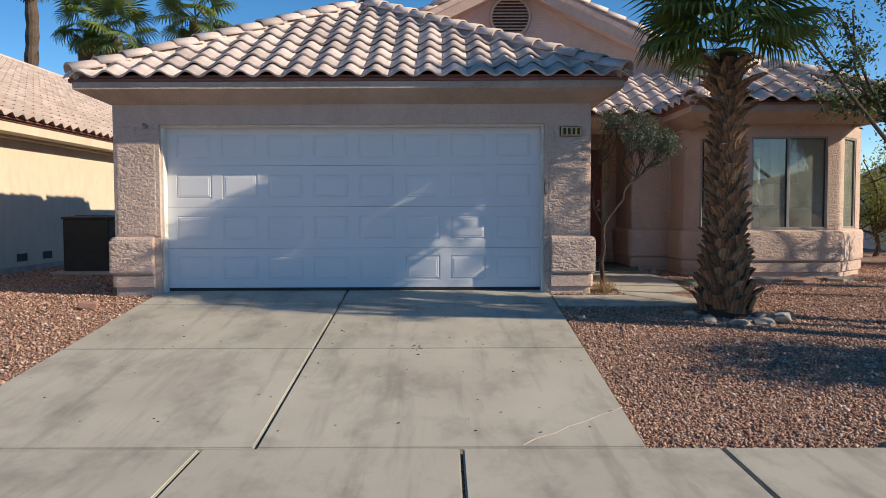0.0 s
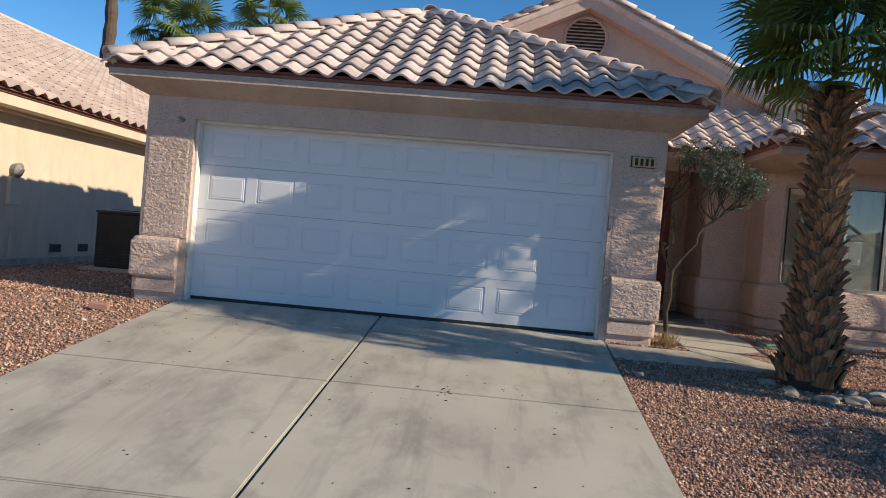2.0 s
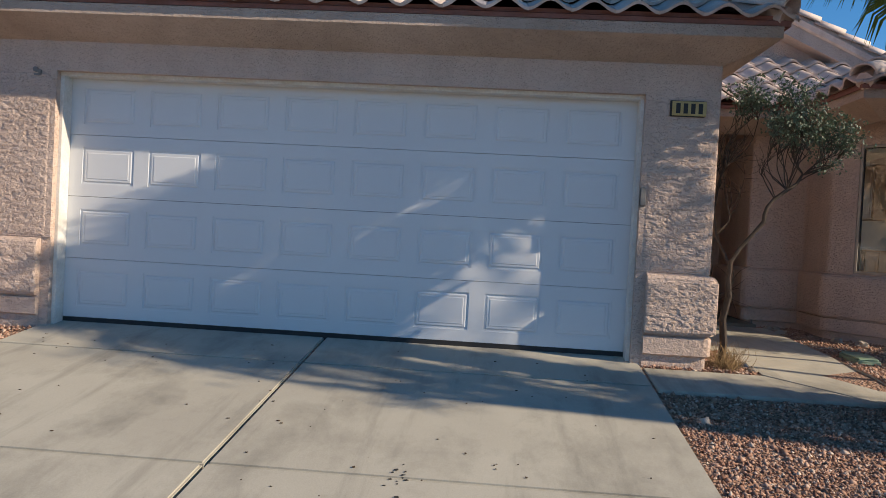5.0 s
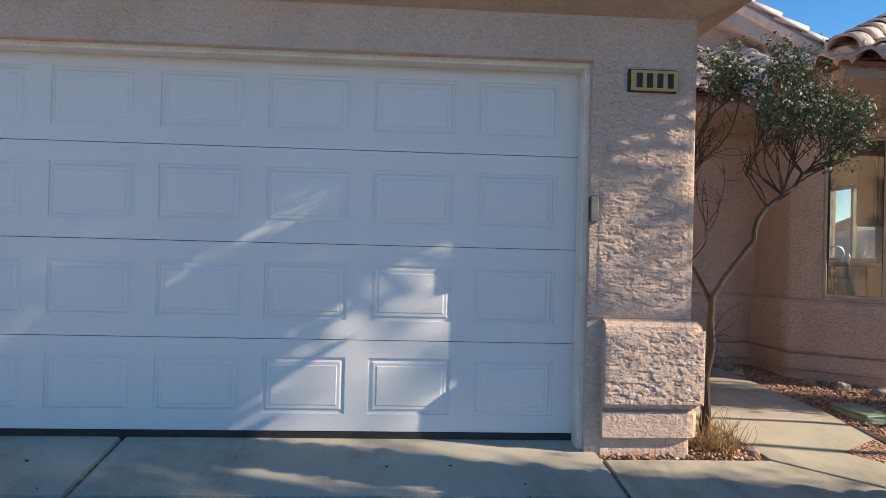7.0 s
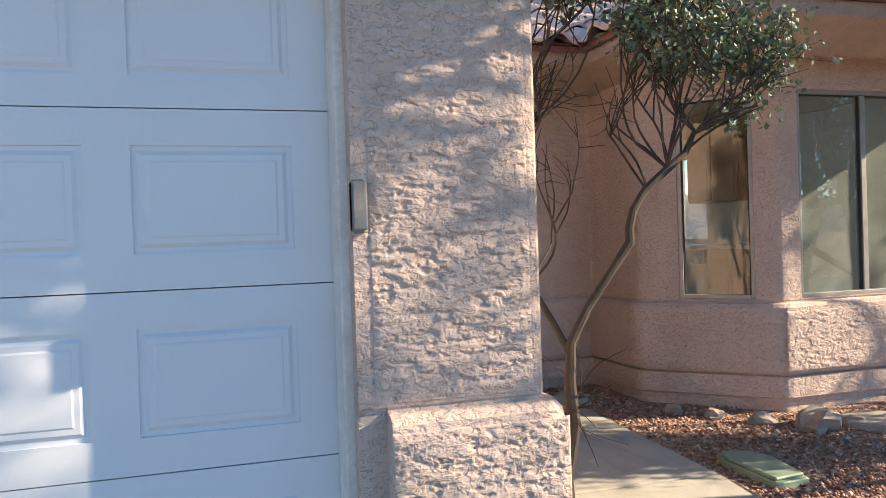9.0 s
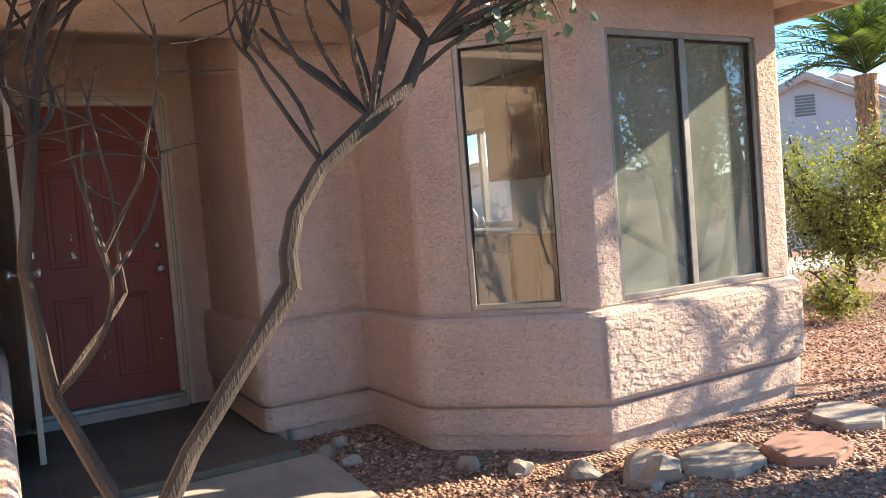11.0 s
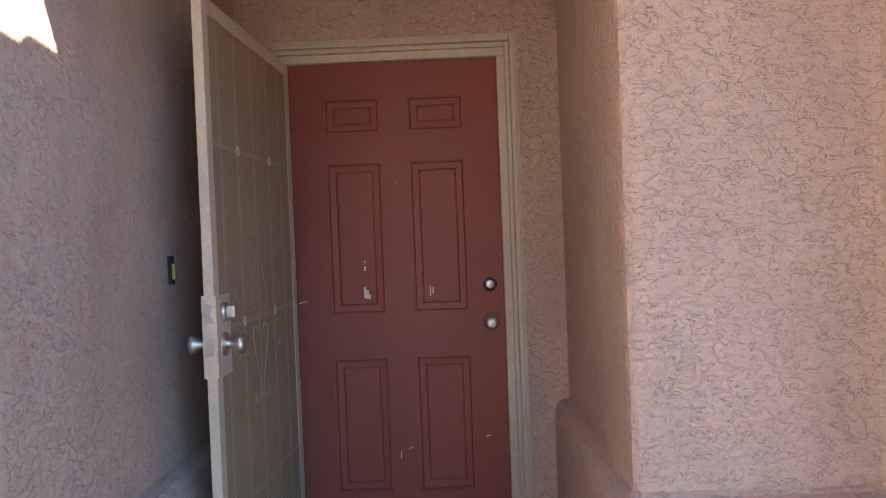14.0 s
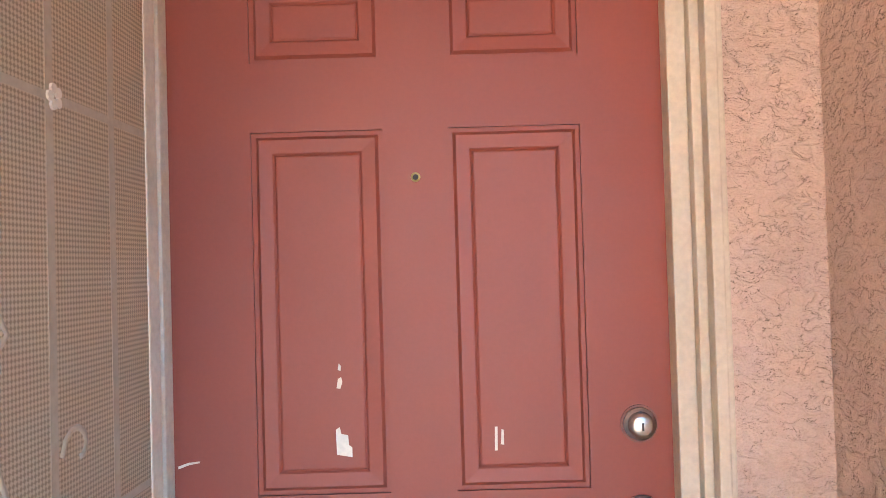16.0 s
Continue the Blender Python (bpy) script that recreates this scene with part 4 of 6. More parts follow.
sd_part("thumb_turn", bm, METAL, "brushed nickel thumb turn", None, True)
adopt(sd)

# ---- windows ----


def window(name, a, b, label, panes=1, split=0.5):
    """An aluminium window in the opening from a to b of a wall whose outside is on the right."""
    w = tagged(new(name), label, "window", kind="structure")
    a, b = Vector(a), Vector(b)
    d = (b - a).normalized()
    m = basis((a.x, a.y, 0), (d.x, d.y, 0), (-d.y, d.x, 0))
    L = (b - a).length

    def p(nm, bm, mat, lab=""):
        bmesh.ops.transform(bm, matrix=m, verts=bm.verts)
        return part(nm, bm, mat, w, lab)

    f = 0.03
    p("window_frame", boxes(((0, 0.012, WZ0), (f, 0.07, WZ1)), ((L - f, 0.012, WZ0), (L, 0.07, WZ1)), ((f, 0.012, WZ0), (L - f, 0.07, WZ0 + f)), ((f, 0.012, WZ1 - f), (L - f, 0.07, WZ1)), bevel=0.004), ALU)
    p("gasket", boxes(((f, 0.03, WZ0 + f), (f + 0.008, 0.06, WZ1 - f)), ((L - f - 0.008, 0.03, WZ0 + f), (L - f, 0.06, WZ1 - f)), ((f, 0.03, WZ1 - f - 0.008), (L - f, 0.06, WZ1 - f))), DARK)
    edges = [f, L - f] if panes == 1 else [f, L * split - 0.02, L * split + 0.02, L - f]
    for i in range(0, len(edges), 2):
        y = 0.04 if i == 0 else 0.055
        g = p("pane", boxes(((edges[i], y, WZ0 + f), (edges[i + 1], y + 0.004, WZ1 - f))), GLASS if panes == 1 and name != "window_3" else DUST_SHEEN_GLASS)
        g.visible_shadow = False
    if panes == 2:
        x = L * split
        p("meeting_stile", boxes(((x - 0.022, 0.015, WZ0 + f), (x + 0.022, 0.068, WZ1 - f)), bevel=0.004), ALU)
        p("seal", boxes(((x - 0.034, 0.025, WZ0 + f), (x - 0.022, 0.06, WZ1 - f))), DARK)
    return w


window("window_1", *W1, "tall aluminium side window of the bay")
window("window_2", *W2, "wide aluminium sliding window of the bay", 2, 0.49)
window("window_3", *W3, "tall aluminium angled window of the bay")

# ---- kitchen behind the bay windows ----
ROOM = [(5.2, 12.3), (5.78, 11.72), (7.2, 11.72), (7.77, 12.3), (7.77, 18.3), (4.5, 18.3), (4.5, 13.1), (5.2, 13.1)]
room_floor, room_top = bmesh.new(), bmesh.new()
prism(room_floor, ROOM, 0.0, 0.16)
prism(room_top, ROOM, 2.60, 2.63)
structure("floor_kitchen", room_floor, WHITE, "pale kitchen floor behind the bay")
structure("ceiling_kitchen", room_top, WHITE, "white kitchen ceiling")
structure("wall_kitchen_west", boxes(((4.40, 14.4, 0.0), (4.5, 18.4, 2.6)), ((4.5, 18.3, 0.0), (5.1, 18.4, 2.6)), ((7.3, 18.3, 0.0), (7.9, 18.4, 2.6)), ((5.1, 18.3, 2.25), (7.3, 18.4, 2.6))), WHITE, "white painted kitchen walls")
structure("wall_kitchen_lining", boxes(((7.755, 12.4, 0.1), (7.765, KW[0], 2.6)), ((7.755, KW[1], 0.1), (7.765, 18.3, 2.6)), ((7.755, KW[0], 0.1), (7.765, KW[1], KZ[0])), ((7.755, KW[0], KZ[1]), (7.765, KW[1], 2.6))), WHITE, "white kitchen wall lining round the sink window")
kwin = tagged(new("window_4"), "aluminium sliding kitchen window over the sink", "window", kind="structure")
ym = (KW[0] + KW[1]) / 2
part("window_frame", boxes(((7.80, KW[0], KZ[0]), (7.86, KW[0] + 0.04, KZ[1])), ((7.80, KW[1] - 0.04, KZ[0]), (7.86, KW[1], KZ[1])), ((7.80, KW[0] + 0.04, KZ[0]), (7.86, KW[1] - 0.04, KZ[0] + 0.04)), ((7.80, KW[0] + 0.04, KZ[1] - 0.04), (7.86, KW[1] - 0.04, KZ[1])), ((7.80, ym - 0.03, KZ[0] + 0.04), (7.86, ym + 0.03, KZ[1] - 0.04))), ALU, kwin)
for y0, y1 in ((KW[0] + 0.04, ym - 0.03), (ym + 0.03, KW[1] - 0.04)):
    q = part("pane", boxes(((7.83, y0, KZ[0] + 0.04), (7.834, y1, KZ[1] - 0.04))), GLASS, kwin)
    q.visible_shadow = False


def cabinet(y0, y1, x0, x1, z0, z1, doors, label, group):
    c = thing("kitchen_cabinet", (x1, (y0 + y1) / 2, z0), label, "cabinet", group)
    part("body", boxes(((x0 + 0.02, y0, z0), (x1, y1, z1)), bevel=0.003), OAK, c)
    w = (y1 - y0) / doors
    for i in range(doors):
        bm = bmesh.new()
        a, b = y0 + w * i + 0.012, y0 + w * (i + 1) - 0.012
        box(bm, (x0, a, z0 + 0.02), (x0 + 0.018, b, z1 - 0.02), 0.004)
        box(bm, (x0 - 0.006, a + 0.06, z0 + 0.08), (x0 + 0.004, b - 0.06, z1 - 0.08), 0.003)
        part("door", bm, OAK, c)
    adopt(c)


cabinet(14.15, 15.05, 7.42, 7.75, 1.54, 2.44, 2, "oak wall cabinet hung beside the sink window", "oak wall cabinets")
cabinet(16.42, 17.2, 7.42, 7.75, 1.54, 2.44, 2, "oak wall cabinet hung beside the sink window", "oak wall cabinets")
for y0, y1 in ((13.55, 14.38), (15.10, 16.0), (16.0, 16.9), (16.9, 17.6)):
    cabinet(y0, y1, 7.17, 7.75, 0.16, 1.025, 2, "oak base cabinet under the kitchen counter", "oak base cabinets")
dw = thing("dishwasher", (7.4, 14.62, 0.16), "grey built-in dishwasher under the kitchen counter", "dishwasher")
part("body", boxes(((7.19, 14.41, 0.16), (7.75, 15.07, 1.02))), DISH, dw)
part("door", boxes(((7.165, 14.415, 0.26), (7.19, 15.065, 0.86)), bevel=0.004), DISH, dw)
part("control_panel", boxes(((7.16, 14.415, 0.87), (7.19, 15.065, 1.015)), bevel=0.004), DISH, dw)
adopt(dw)
tagged(link_bm("countertop", boxes(((7.13, 13.52, 1.028), (7.752, 17.62, 1.068)), bevel=0.006), DISH), "grey tiled kitchen counter over the oak cabinets", "countertop")
fa = thing("faucet", (7.66, 15.72, 1.07), "chrome kitchen faucet with an arched spout", "faucet")
bm = bmesh.new()
tube(bm, [(7.68, 15.72, 1.068), (7.68, 15.72, 1.20), (7.64, 15.72, 1.27), (7.57, 15.72, 1.29), (7.50, 15.72, 1.27), (7.48, 15.72, 1.22)], 0.014, 10)
part("spout", bm, METAL, fa, "", True)
bm = bmesh.new()
tube(bm, [(7.69, 15.60, 1.068), (7.69, 15.60, 1.14), (7.66, 15.58, 1.19)], [0.018, 0.014, 0.01], 10)
part("handle", bm, METAL, fa, "", True)
adopt(fa)
fan = thing("ceiling_fan_light", (6.43, 13.2, 2.6), "white ceiling lamp with hanging pull chains", "lamp")
bm = bmesh.new()
tube(bm, [(6.43, 13.2, 2.6), (6.43, 13.2, 2.50), (6.43, 13.2, 2.44), (6.43, 13.2, 2.38)], [0.05, 0.05, 0.07, 0.03], 14)
part("base", bm, TRIM, fan)
for dx, dz in ((0.04, 2.20), (-0.04, 2.24)):
    bm = bmesh.new()
    tube(bm, [(6.43 + dx, 13.2, 2.44), (6.43 + dx, 13.2, dz)], 0.002, 5)
    tube(bm, [(6.43 + dx, 13.2, dz), (6.43 + dx, 13.2, dz - 0.02), (6.43 + dx, 13.2, dz - 0.035)], [0.004, 0.008, 0.003], 8)
    part("pull_chain", bm, CREAMTRIM, fan)
adopt(fan)

cv = thing("ceiling_vent", (5.98, 13.1, 2.6), "grey louvred air vent in the kitchen ceiling", "vent")
part("frame", boxes(((5.78, 12.98, 2.585), (6.18, 13.0, 2.602)), ((5.78, 13.2, 2.585), (6.18, 13.22, 2.602)), ((5.78, 13.0, 2.585), (5.80, 13.2, 2.602)), ((6.16, 13.0, 2.585), (6.18, 13.2, 2.602))), KEYPAD, cv)
for i in range(7):
    part("slat", boxes(((5.80, 13.008 + 0.028 * i, 2.588), (6.16, 13.022 + 0.028 * i, 2.598))), KEYPAD, cv)
adopt(cv)

# ---- neighbours ----
nb = thing("neighbour_house", (-6.3, 20, 0.1), "cream stucco neighbour house with a pinkish tiled roof", "house")
NX = -6.3
part("wall", boxes(((-21.0, 8.5, -0.4), (NX, 32.0, 2.50))), CREAM, nb)
part("foundation", boxes(((-21.0, 8.5, -0.4), (NX + 0.015, 32.0, 0.09))), FOUND, nb)
part("eave", boxes(((-21.3, 8.2, 2.35), (NX + 0.42, 32.3, 2.515)), ((-21.0, 8.4, 2.30), (NX + 0.12, 32.1, 2.35)), bevel=0.01), CREAM, nb)
part("eave_strip", boxes(((NX + 0.38, 8.1, 2.516), (NX + 0.45, 32.4, 2.59))), BIRDSTOP, nb, "rust-red strip under the tiles")
RX, NP = -13.7, 0.46
ez = 2.55
rz = ez + NP * (NX + 0.5 - RX)
bm = bmesh.new()
for f in ([(NX + 0.5, 8.1, ez), (NX + 0.5, 32.4, ez), (RX, 32.4, rz), (RX, 8.1, rz)], [(RX, 8.1, rz), (RX, 32.4, rz), (-21.6, 32.4, ez), (-21.6, 8.1, ez)]):
    bm.faces.new([bm.verts.new(p) for p in f])
part("roof", bm, BIRDSTOP, nb)


def tile_field(origin, ex, u, cols, rows, name, parent, material):
    src = TILE_MESH
    base = np.array([v.co[:] for v in src.vertices])
    polys = [list(p.vertices) for p in src.polygons]
    vs, fs = [], []
    for j in range(rows):
        for i in range(cols):
            m = np.array(basis(Vector(origin) + Vector(ex) * (i + 0.5) * TW + Vector(u).normalized() * j * TL, ex, u))
            o = len(vs) * len(base)
            vs.append(base @ m[:3, :3].T + m[:3, 3])
            fs.extend([[k + o for k in p] for p in polys])
    me = bpy.data.meshes.new(name)
    me.from_pydata(np.concatenate(vs).tolist(), [], fs)
    me.materials.append(material)
    ob = new(name, me)
    ob.parent = parent
    return ob


TILE_LOW = s_tile(0.43, 6)
FULL, TILE_MESH = TILE_MESH, TILE_LOW
tagged(tile_field((NX + 0.52, 8.1, ez), (0, 1, 0), (-1, 0, NP), 76, 24, "roof_tiles", nb, TILE_FAR), "pinkish concrete tiles in long rows", kind="stuff")
TILE_MESH = FULL
bm = bmesh.new()
tube(bm, [(RX, 8.1 + 0.3 * i, rz + 0.05) for i in range(82)], 0.12, 8)
part("ridge_cap", bm, TILE_FAR, nb)
for y in (13.28, 14.15):
    bm = boxes(((NX + 0.002, y - 0.16, 0.175), (NX + 0.012, y + 0.16, 0.31)))
    v = part("crawl_vent", bm, DARK, nb, "dark screened crawl vent")
    part("vent_frame", boxes(((NX, y - 0.18, 0.155), (NX + 0.016, y + 0.18, 0.174)), ((NX, y - 0.18, 0.311), (NX + 0.016, y + 0.18, 0.33))), CREAM, v)
bm = bmesh.new()
tube(bm, [(-8.2, 13.6, 3.4), (-8.2, 13.6, 4.35)], 0.09, 12)
tube(bm, [(-8.2, 13.6, 4.35), (-8.2, 13.6, 4.5)], 0.13, 12)
part("vent_pipe", bm, STUCCO_SMOOTH, nb, "pink vent pipe on the roof")
bm = bmesh.new()
tube(bm, [(NX, 12.0, 1.46), (NX + 0.10, 12.0, 1.46), (NX + 0.14, 12.0, 1.44)], [0.10, 0.12, 0.06], 14)
part("wall_lamp", bm, KEYPAD, nb, "round grey wall lamp")
part("utility_box", boxes(((NX + 0.001, 11.86, 0.93), (NX + 0.07, 12.18, 1.36)), bevel=0.01), CREAM, nb, "cream painted utility box")
part("pipe_cover", boxes(((NX + 0.001, 12.0, 0.12), (NX + 0.05, 12.1, 0.62)), bevel=0.01), CREAM, nb, "cream painted pipe cover")
adopt(nb)

ac = thing("air_conditioner", (-4.78, 12.7, 0.0), "dark outdoor condenser unit on a concrete pad", "air conditioner")
part("pad", boxes(((-5.35, 12.4, -0.05), (-4.3, 13.4, 0.05)), bevel=0.01), FOUND, ac)
part("body", boxes(((-5.22, 12.58, 0.05), (-4.45, 13.28, 0.92)), bevel=0.02), ACMAT, ac)
part("top_cover", boxes(((-5.24, 12.56, 0.92), (-4.43, 13.30, 0.965)), bevel=0.015), ACMAT, ac)
for i in range(16):
    z = 0.12 + 0.048 * i
    part("louvre", boxes(((-5.21, 12.565, z), (-4.46, 12.58, z + 0.02))), ACMAT, ac)
bm = bmesh.new()
for r in (0.1, 0.17, 0.24, 0.31):
    tube(bm, [(-4.83 + r * math.cos(a), 12.93 + r * math.sin(a), 0.985) for a in (2 * math.pi * i / 24 for i in range(25))], 0.006, 5, False)
part("fan_grille", bm, ACMAT, ac)
adopt(ac)


def gable_house(at, turn, half, depth, wall_h, pitch, label, vent=True):
    h = thing("neighbour_house", at, label, "house", "houses beyond the yard")
    m = Matrix.Translation(at) @ pose(0, 0, 0, 0, 0, turn)

    def p(nm, bm, mat, lab=""):
        bmesh.ops.transform(bm, matrix=m, verts=bm.verts)
        return part(nm, bm, mat, h, lab)

    bm = bmesh.new()
    out = [(-half, -0.5), (half, -0.5), (half, wall_h), (0, wall_h + half * pitch), (-half, wall_h)]
    a = [bm.verts.new((x, 0, z)) for x, z in out]
    b = [bm.verts.new((x, depth, z)) for x, z in out]
    bm.faces.new(a), bm.faces.new(b[::-1])
    for i in range(5):
        bm.faces.new((a[i], a[(i + 1) % 5], b[(i + 1) % 5], b[i]))
    p("wall", bm, GREYWALL)
    for s in (-1, 1):
        bm = bmesh.new()
        q = [(0, -0.4, wall_h + half * pitch + 0.1), (s * (half + 0.5), -0.4, wall_h - 0.5 * pitch + 0.1), (s * (half + 0.5), depth, wall_h - 0.5 * pitch + 0.1), (0, depth, wall_h + half * pitch + 0.1)]
        f = bm.faces.new([bm.verts.new(c) for c in q])
        r = bmesh.ops.extrude_face_region(bm, geom=[f])
        bmesh.ops.translate(bm, verts=[v for v in r["geom"] if isinstance(v, bmesh.types.BMVert)], vec=(0, 0, -0.16))
        p("roof", bm, TILE_FAR)
        e = Vector(q[1])
        uu = Vector((-s, 0, pitch))
        ob = tile_field(m @ (e if s > 0 else Vector(q[2])), (m.to_3x3() @ Vector((0, s, 0))), m.to_3x3() @ uu, int(depth / TW), int((half + 0.5) * math.sqrt(1 + pitch * pitch) / TL), "roof_tiles", h, TILE_FAR)
        ob["kind"] = "stuff"
        bm = bmesh.new()
        n = 12
        for i in range(n):
            t0 = i / n
            c = Vector(q[1]).lerp(Vector(q[0]), t0)
            d = Vector(q[1]).lerp(Vector(q[0]), t0 + 1.12 / n)
            tube(bm, [c + Vector((0, 0.05, 0.04)), d + Vector((0, 0.05, 0.04))], [0.15, 0.12], 8)
        p("rake_tiles", bm, TILE_FAR)
    if vent:
        z = wall_h + half * pitch * 0.38
        bm = bmesh.new()
        for i in range(7):
            box(bm, (-0.35, -0.05, z - 0.4 + 0.12 * i), (0.35, 0.0, z - 0.33 + 0.12 * i))
        p("louvre_vent", bm, KEYPAD)
    adopt(h)


TILE_MESH = TILE_LOW
gable_house((30.2, 27.2, 0.0), -49, 3.2, 12, 3.6, 0.5, "pale grey neighbour house with a vented gable and tiled roof")
gable_house((37.5, 30.5, 0.0), -49, 4.5, 12, 3.9, 0.45, "pale grey neighbour house with a long tiled roof", False)
gable_house((36.3, 60.0, 0.0), -33, 5.0, 12, 2.4, 0.45, "pale neighbour house seen past the kitchen window", False)
TILE_MESH = FULL
tagged(link_bm("garden_wall", boxes(((12.4, 18.2, -0.2), (12.6, 30, 0.95)), ((12.4, 18.0, -0.2), (40, 18.2, 0.95)), bevel=0.01), GREYWALL), "low pale grey block garden wall", "wall")
tagged(link_bm("wall_cap", boxes(((12.36, 17.96, 0.952), (40, 18.24, 1.02)), bevel=0.01), CONCRETE), "pale concrete cap on the garden wall", "cap", kind="structure")
structure("pavement_side", boxes(((11.0, 15.6, -0.1), (40, 17.0, 0.02)), bevel=0.01), CONCRETE, "pale concrete path beyond the shrubs")

# distant desert hills all round
bm = bmesh.new()
rings = []
for i in range(120):
    a = 2 * math.pi * i / 120
    h = 16 + 12 * noise.noise(Vector((math.cos(a) * 2.2, math.sin(a) * 2.2, 0.3))) + 6 * noise.noise(Vector((math.cos(a) * 9, math.sin(a) * 9, 1.3)))
    rings.append([bm.verts.new((math.cos(a) * r, math.sin(a) * r, z)) for r, z in ((330, -2), (350, h * 0.5), (380, max(5, h)), (420, -2))])
for a, b in zip(rings, rings[1:] + rings[:1]):
    for k in range(3):
        bm.faces.new((a[k], a[k + 1], b[k + 1], b[k]))
HILL = plain("hazy_desert_hill", (0.20, 0.19, 0.20), (0.16, 0.15, 0.16), 0.02, 0.3, 1.0, 0, 0)
structure("backdrop_hills", bm, HILL, "low hazy desert hills along the horizon", True)

# ---- plants ----


def leaf_cloud(name, centres, spreads, count, size, material, parent, seed, slim=0.45, droop=0.0):
    """Many small folded leaves scattered round the given centres, as one mesh."""
    r = np.random.RandomState(seed)
    c = np.array(centres)
    idx = r.randint(0, len(c), count)
    p = c[idx] + r.normal(0, 1, (count, 3)) * np.array(spreads)
    d = r.normal(0, 1, (count, 3))
    d[:, 2] -= droop
    d /= np.linalg.norm(d, axis=1)[:, None]
    e = np.cross(d, r.normal(0, 1, (count, 3)))
    e /= np.linalg.norm(e, axis=1)[:, None]
    n = np.cross(d, e)
    s = size * r.uniform(0.6, 1.3, (count, 1))
    pts = np.stack([p, p + d * s * 0.5 + e * s * slim * 0.5 + n * s * 0.08, p + d * s, p + d * s * 0.5 - e * s * slim * 0.5 + n * s * 0.08], axis=1).reshape(-1, 3)
    faces = (np.arange(count)[:, None] * 4 + np.array([[0, 1, 2, 3]])).tolist()
    me = bpy.data.meshes.new(name)
    me.from_pydata(pts.tolist(), [], faces)
    me.materials.append(material)
    ob = new(name, me)
    ob.parent = parent
    return ob


def limb(bm, a, b, r0, r1, rr, bend=0.12, n=6, sides=7):
    a, b = Vector(a), Vector(b)
    L = (b - a).length
    off = Vector((rr.uniform(-1, 1), rr.uniform(-1, 1), rr.uniform(-0.3, 0.6))) * bend * L
    pts = [a.lerp(b, i / n) + off * math.sin(math.pi * i / n) + Vector((rr.uniform(-1, 1), rr.uniform(-1, 1), rr.uniform(-1, 1))) * 0.012 * L for i in range(n + 1)]
    pts[0], pts[-1] = a, b
    tube(bm, pts, [r0 + (r1 - r0) * i / n for i in range(n + 1)], sides)
    return pts


def tree(name, at, fork, crown, radii, limbs, leaves, size, material, label, seed, trunk_r=0.13, spread=0.16, category="tree"):
    t = thing(name, at, label, category)
    rr = random.Random(seed)
    bm = bmesh.new()
    f = Vector(fork)
    limb(bm, at, f, trunk_r, trunk_r * 0.7, rr, 0.1)
    ends = []
    for i in range(limbs):
        a = 2.4 * i
        u = rr.uniform(0.35, 0.95)
        tip = Vector(crown) + Vector((math.cos(a) * radii[0] * u, math.sin(a) * radii[1] * u, rr.uniform(-0.7, 0.9) * radii[2]))
        pts = limb(bm, f, tip, trunk_r * 0.45, 0.012, rr, 0.15, 7)
        ends += pts[4:]
        for _ in range(5):
            q = pts[rr.randint(2, 6)]
            e = q + Vector((rr.uniform(-1, 1) * radii[0], rr.uniform(-1, 1) * radii[1], rr.uniform(-0.6, 0.8) * radii[2])) * 0.42
            sub = limb(bm, q, e, 0.02, 0.005, rr, 0.15, 5, 5)
            ends += sub[2:]
    part("trunk", bm, WOOD, t)
    leaf_cloud("crown", [e[:] for e in ends], (spread, spread, spread * 0.8), leaves, size, material, t, seed)
    adopt(t)
    return t


tree("yard_tree", (8.6, 9.45, -0.1), (8.5, 9.8, 0.6), (7.35, 10.35, 3.45), (1.5, 0.6, 1.15), 16, 15000, 0.07, TREELEAF, "dark green small-leaved tree in the gravel yard", 3, 0.09, 0.11)
# The next six trees stand out of view, placed for the shadows they cast.
tree("yard_tree", (11.2, 5.6, -0.4), (11.0, 5.9, 4.2), (10.75, 6.3, 7.0), (1.15, 0.6, 0.8), 10, 4500, 0.10, TREELEAF, "unseen tall slim dark green tree placed to shade the garage door", 5, 0.13, 0.12)
tree("yard_tree", (11.7, 10.2, -0.1), (11.6, 10.2, 1.6), (11.3, 10.25, 3.4), (1.1, 0.5, 0.75), 6, 350, 0.08, TREELEAF, "unseen sparse dark green tree placed to dapple the bay", 18, 0.08, 0.12)
tree("yard_tree", (13.6, 5.7, -0.4), (13.3, 6.0, 3.8), (12.95, 6.3, 7.25), (1.25, 0.5, 0.95), 7, 1500, 0.06, TREELEAF, "unseen tall sparse dark green tree placed to dapple the garage door", 6, 0.12, 0.11)
tree("yard_tree", (11.3, 5.1, -0.5), (11.2, 5.1, 1.3), (10.6, 4.95, 2.9), (1.1, 0.45, 0.5), 9, 6000, 0.09, TREELEAF, "dark green spreading tree beside the street", 8)
tree("yard_tree", (9.5, 6.5, -0.4), (9.5, 6.7, 2.4), (9.6, 7.0, 3.85), (1.7, 0.5, 0.5), 12, 5200, 0.08, TREELEAF, "unseen slim small-leaved tree placed to shade the walk", 27, 0.06, 0.12)
tree("yard_tree", (9.6, 8.5, -0.2), (9.2, 8.1, 3.3), (8.65, 7.9, 4.75), (0.65, 0.22, 0.42), 5, 320, 0.07, TREELEAF, "unseen tall slender small-leaved tree placed to shade the garage pier", 33, 0.05, 0.10)
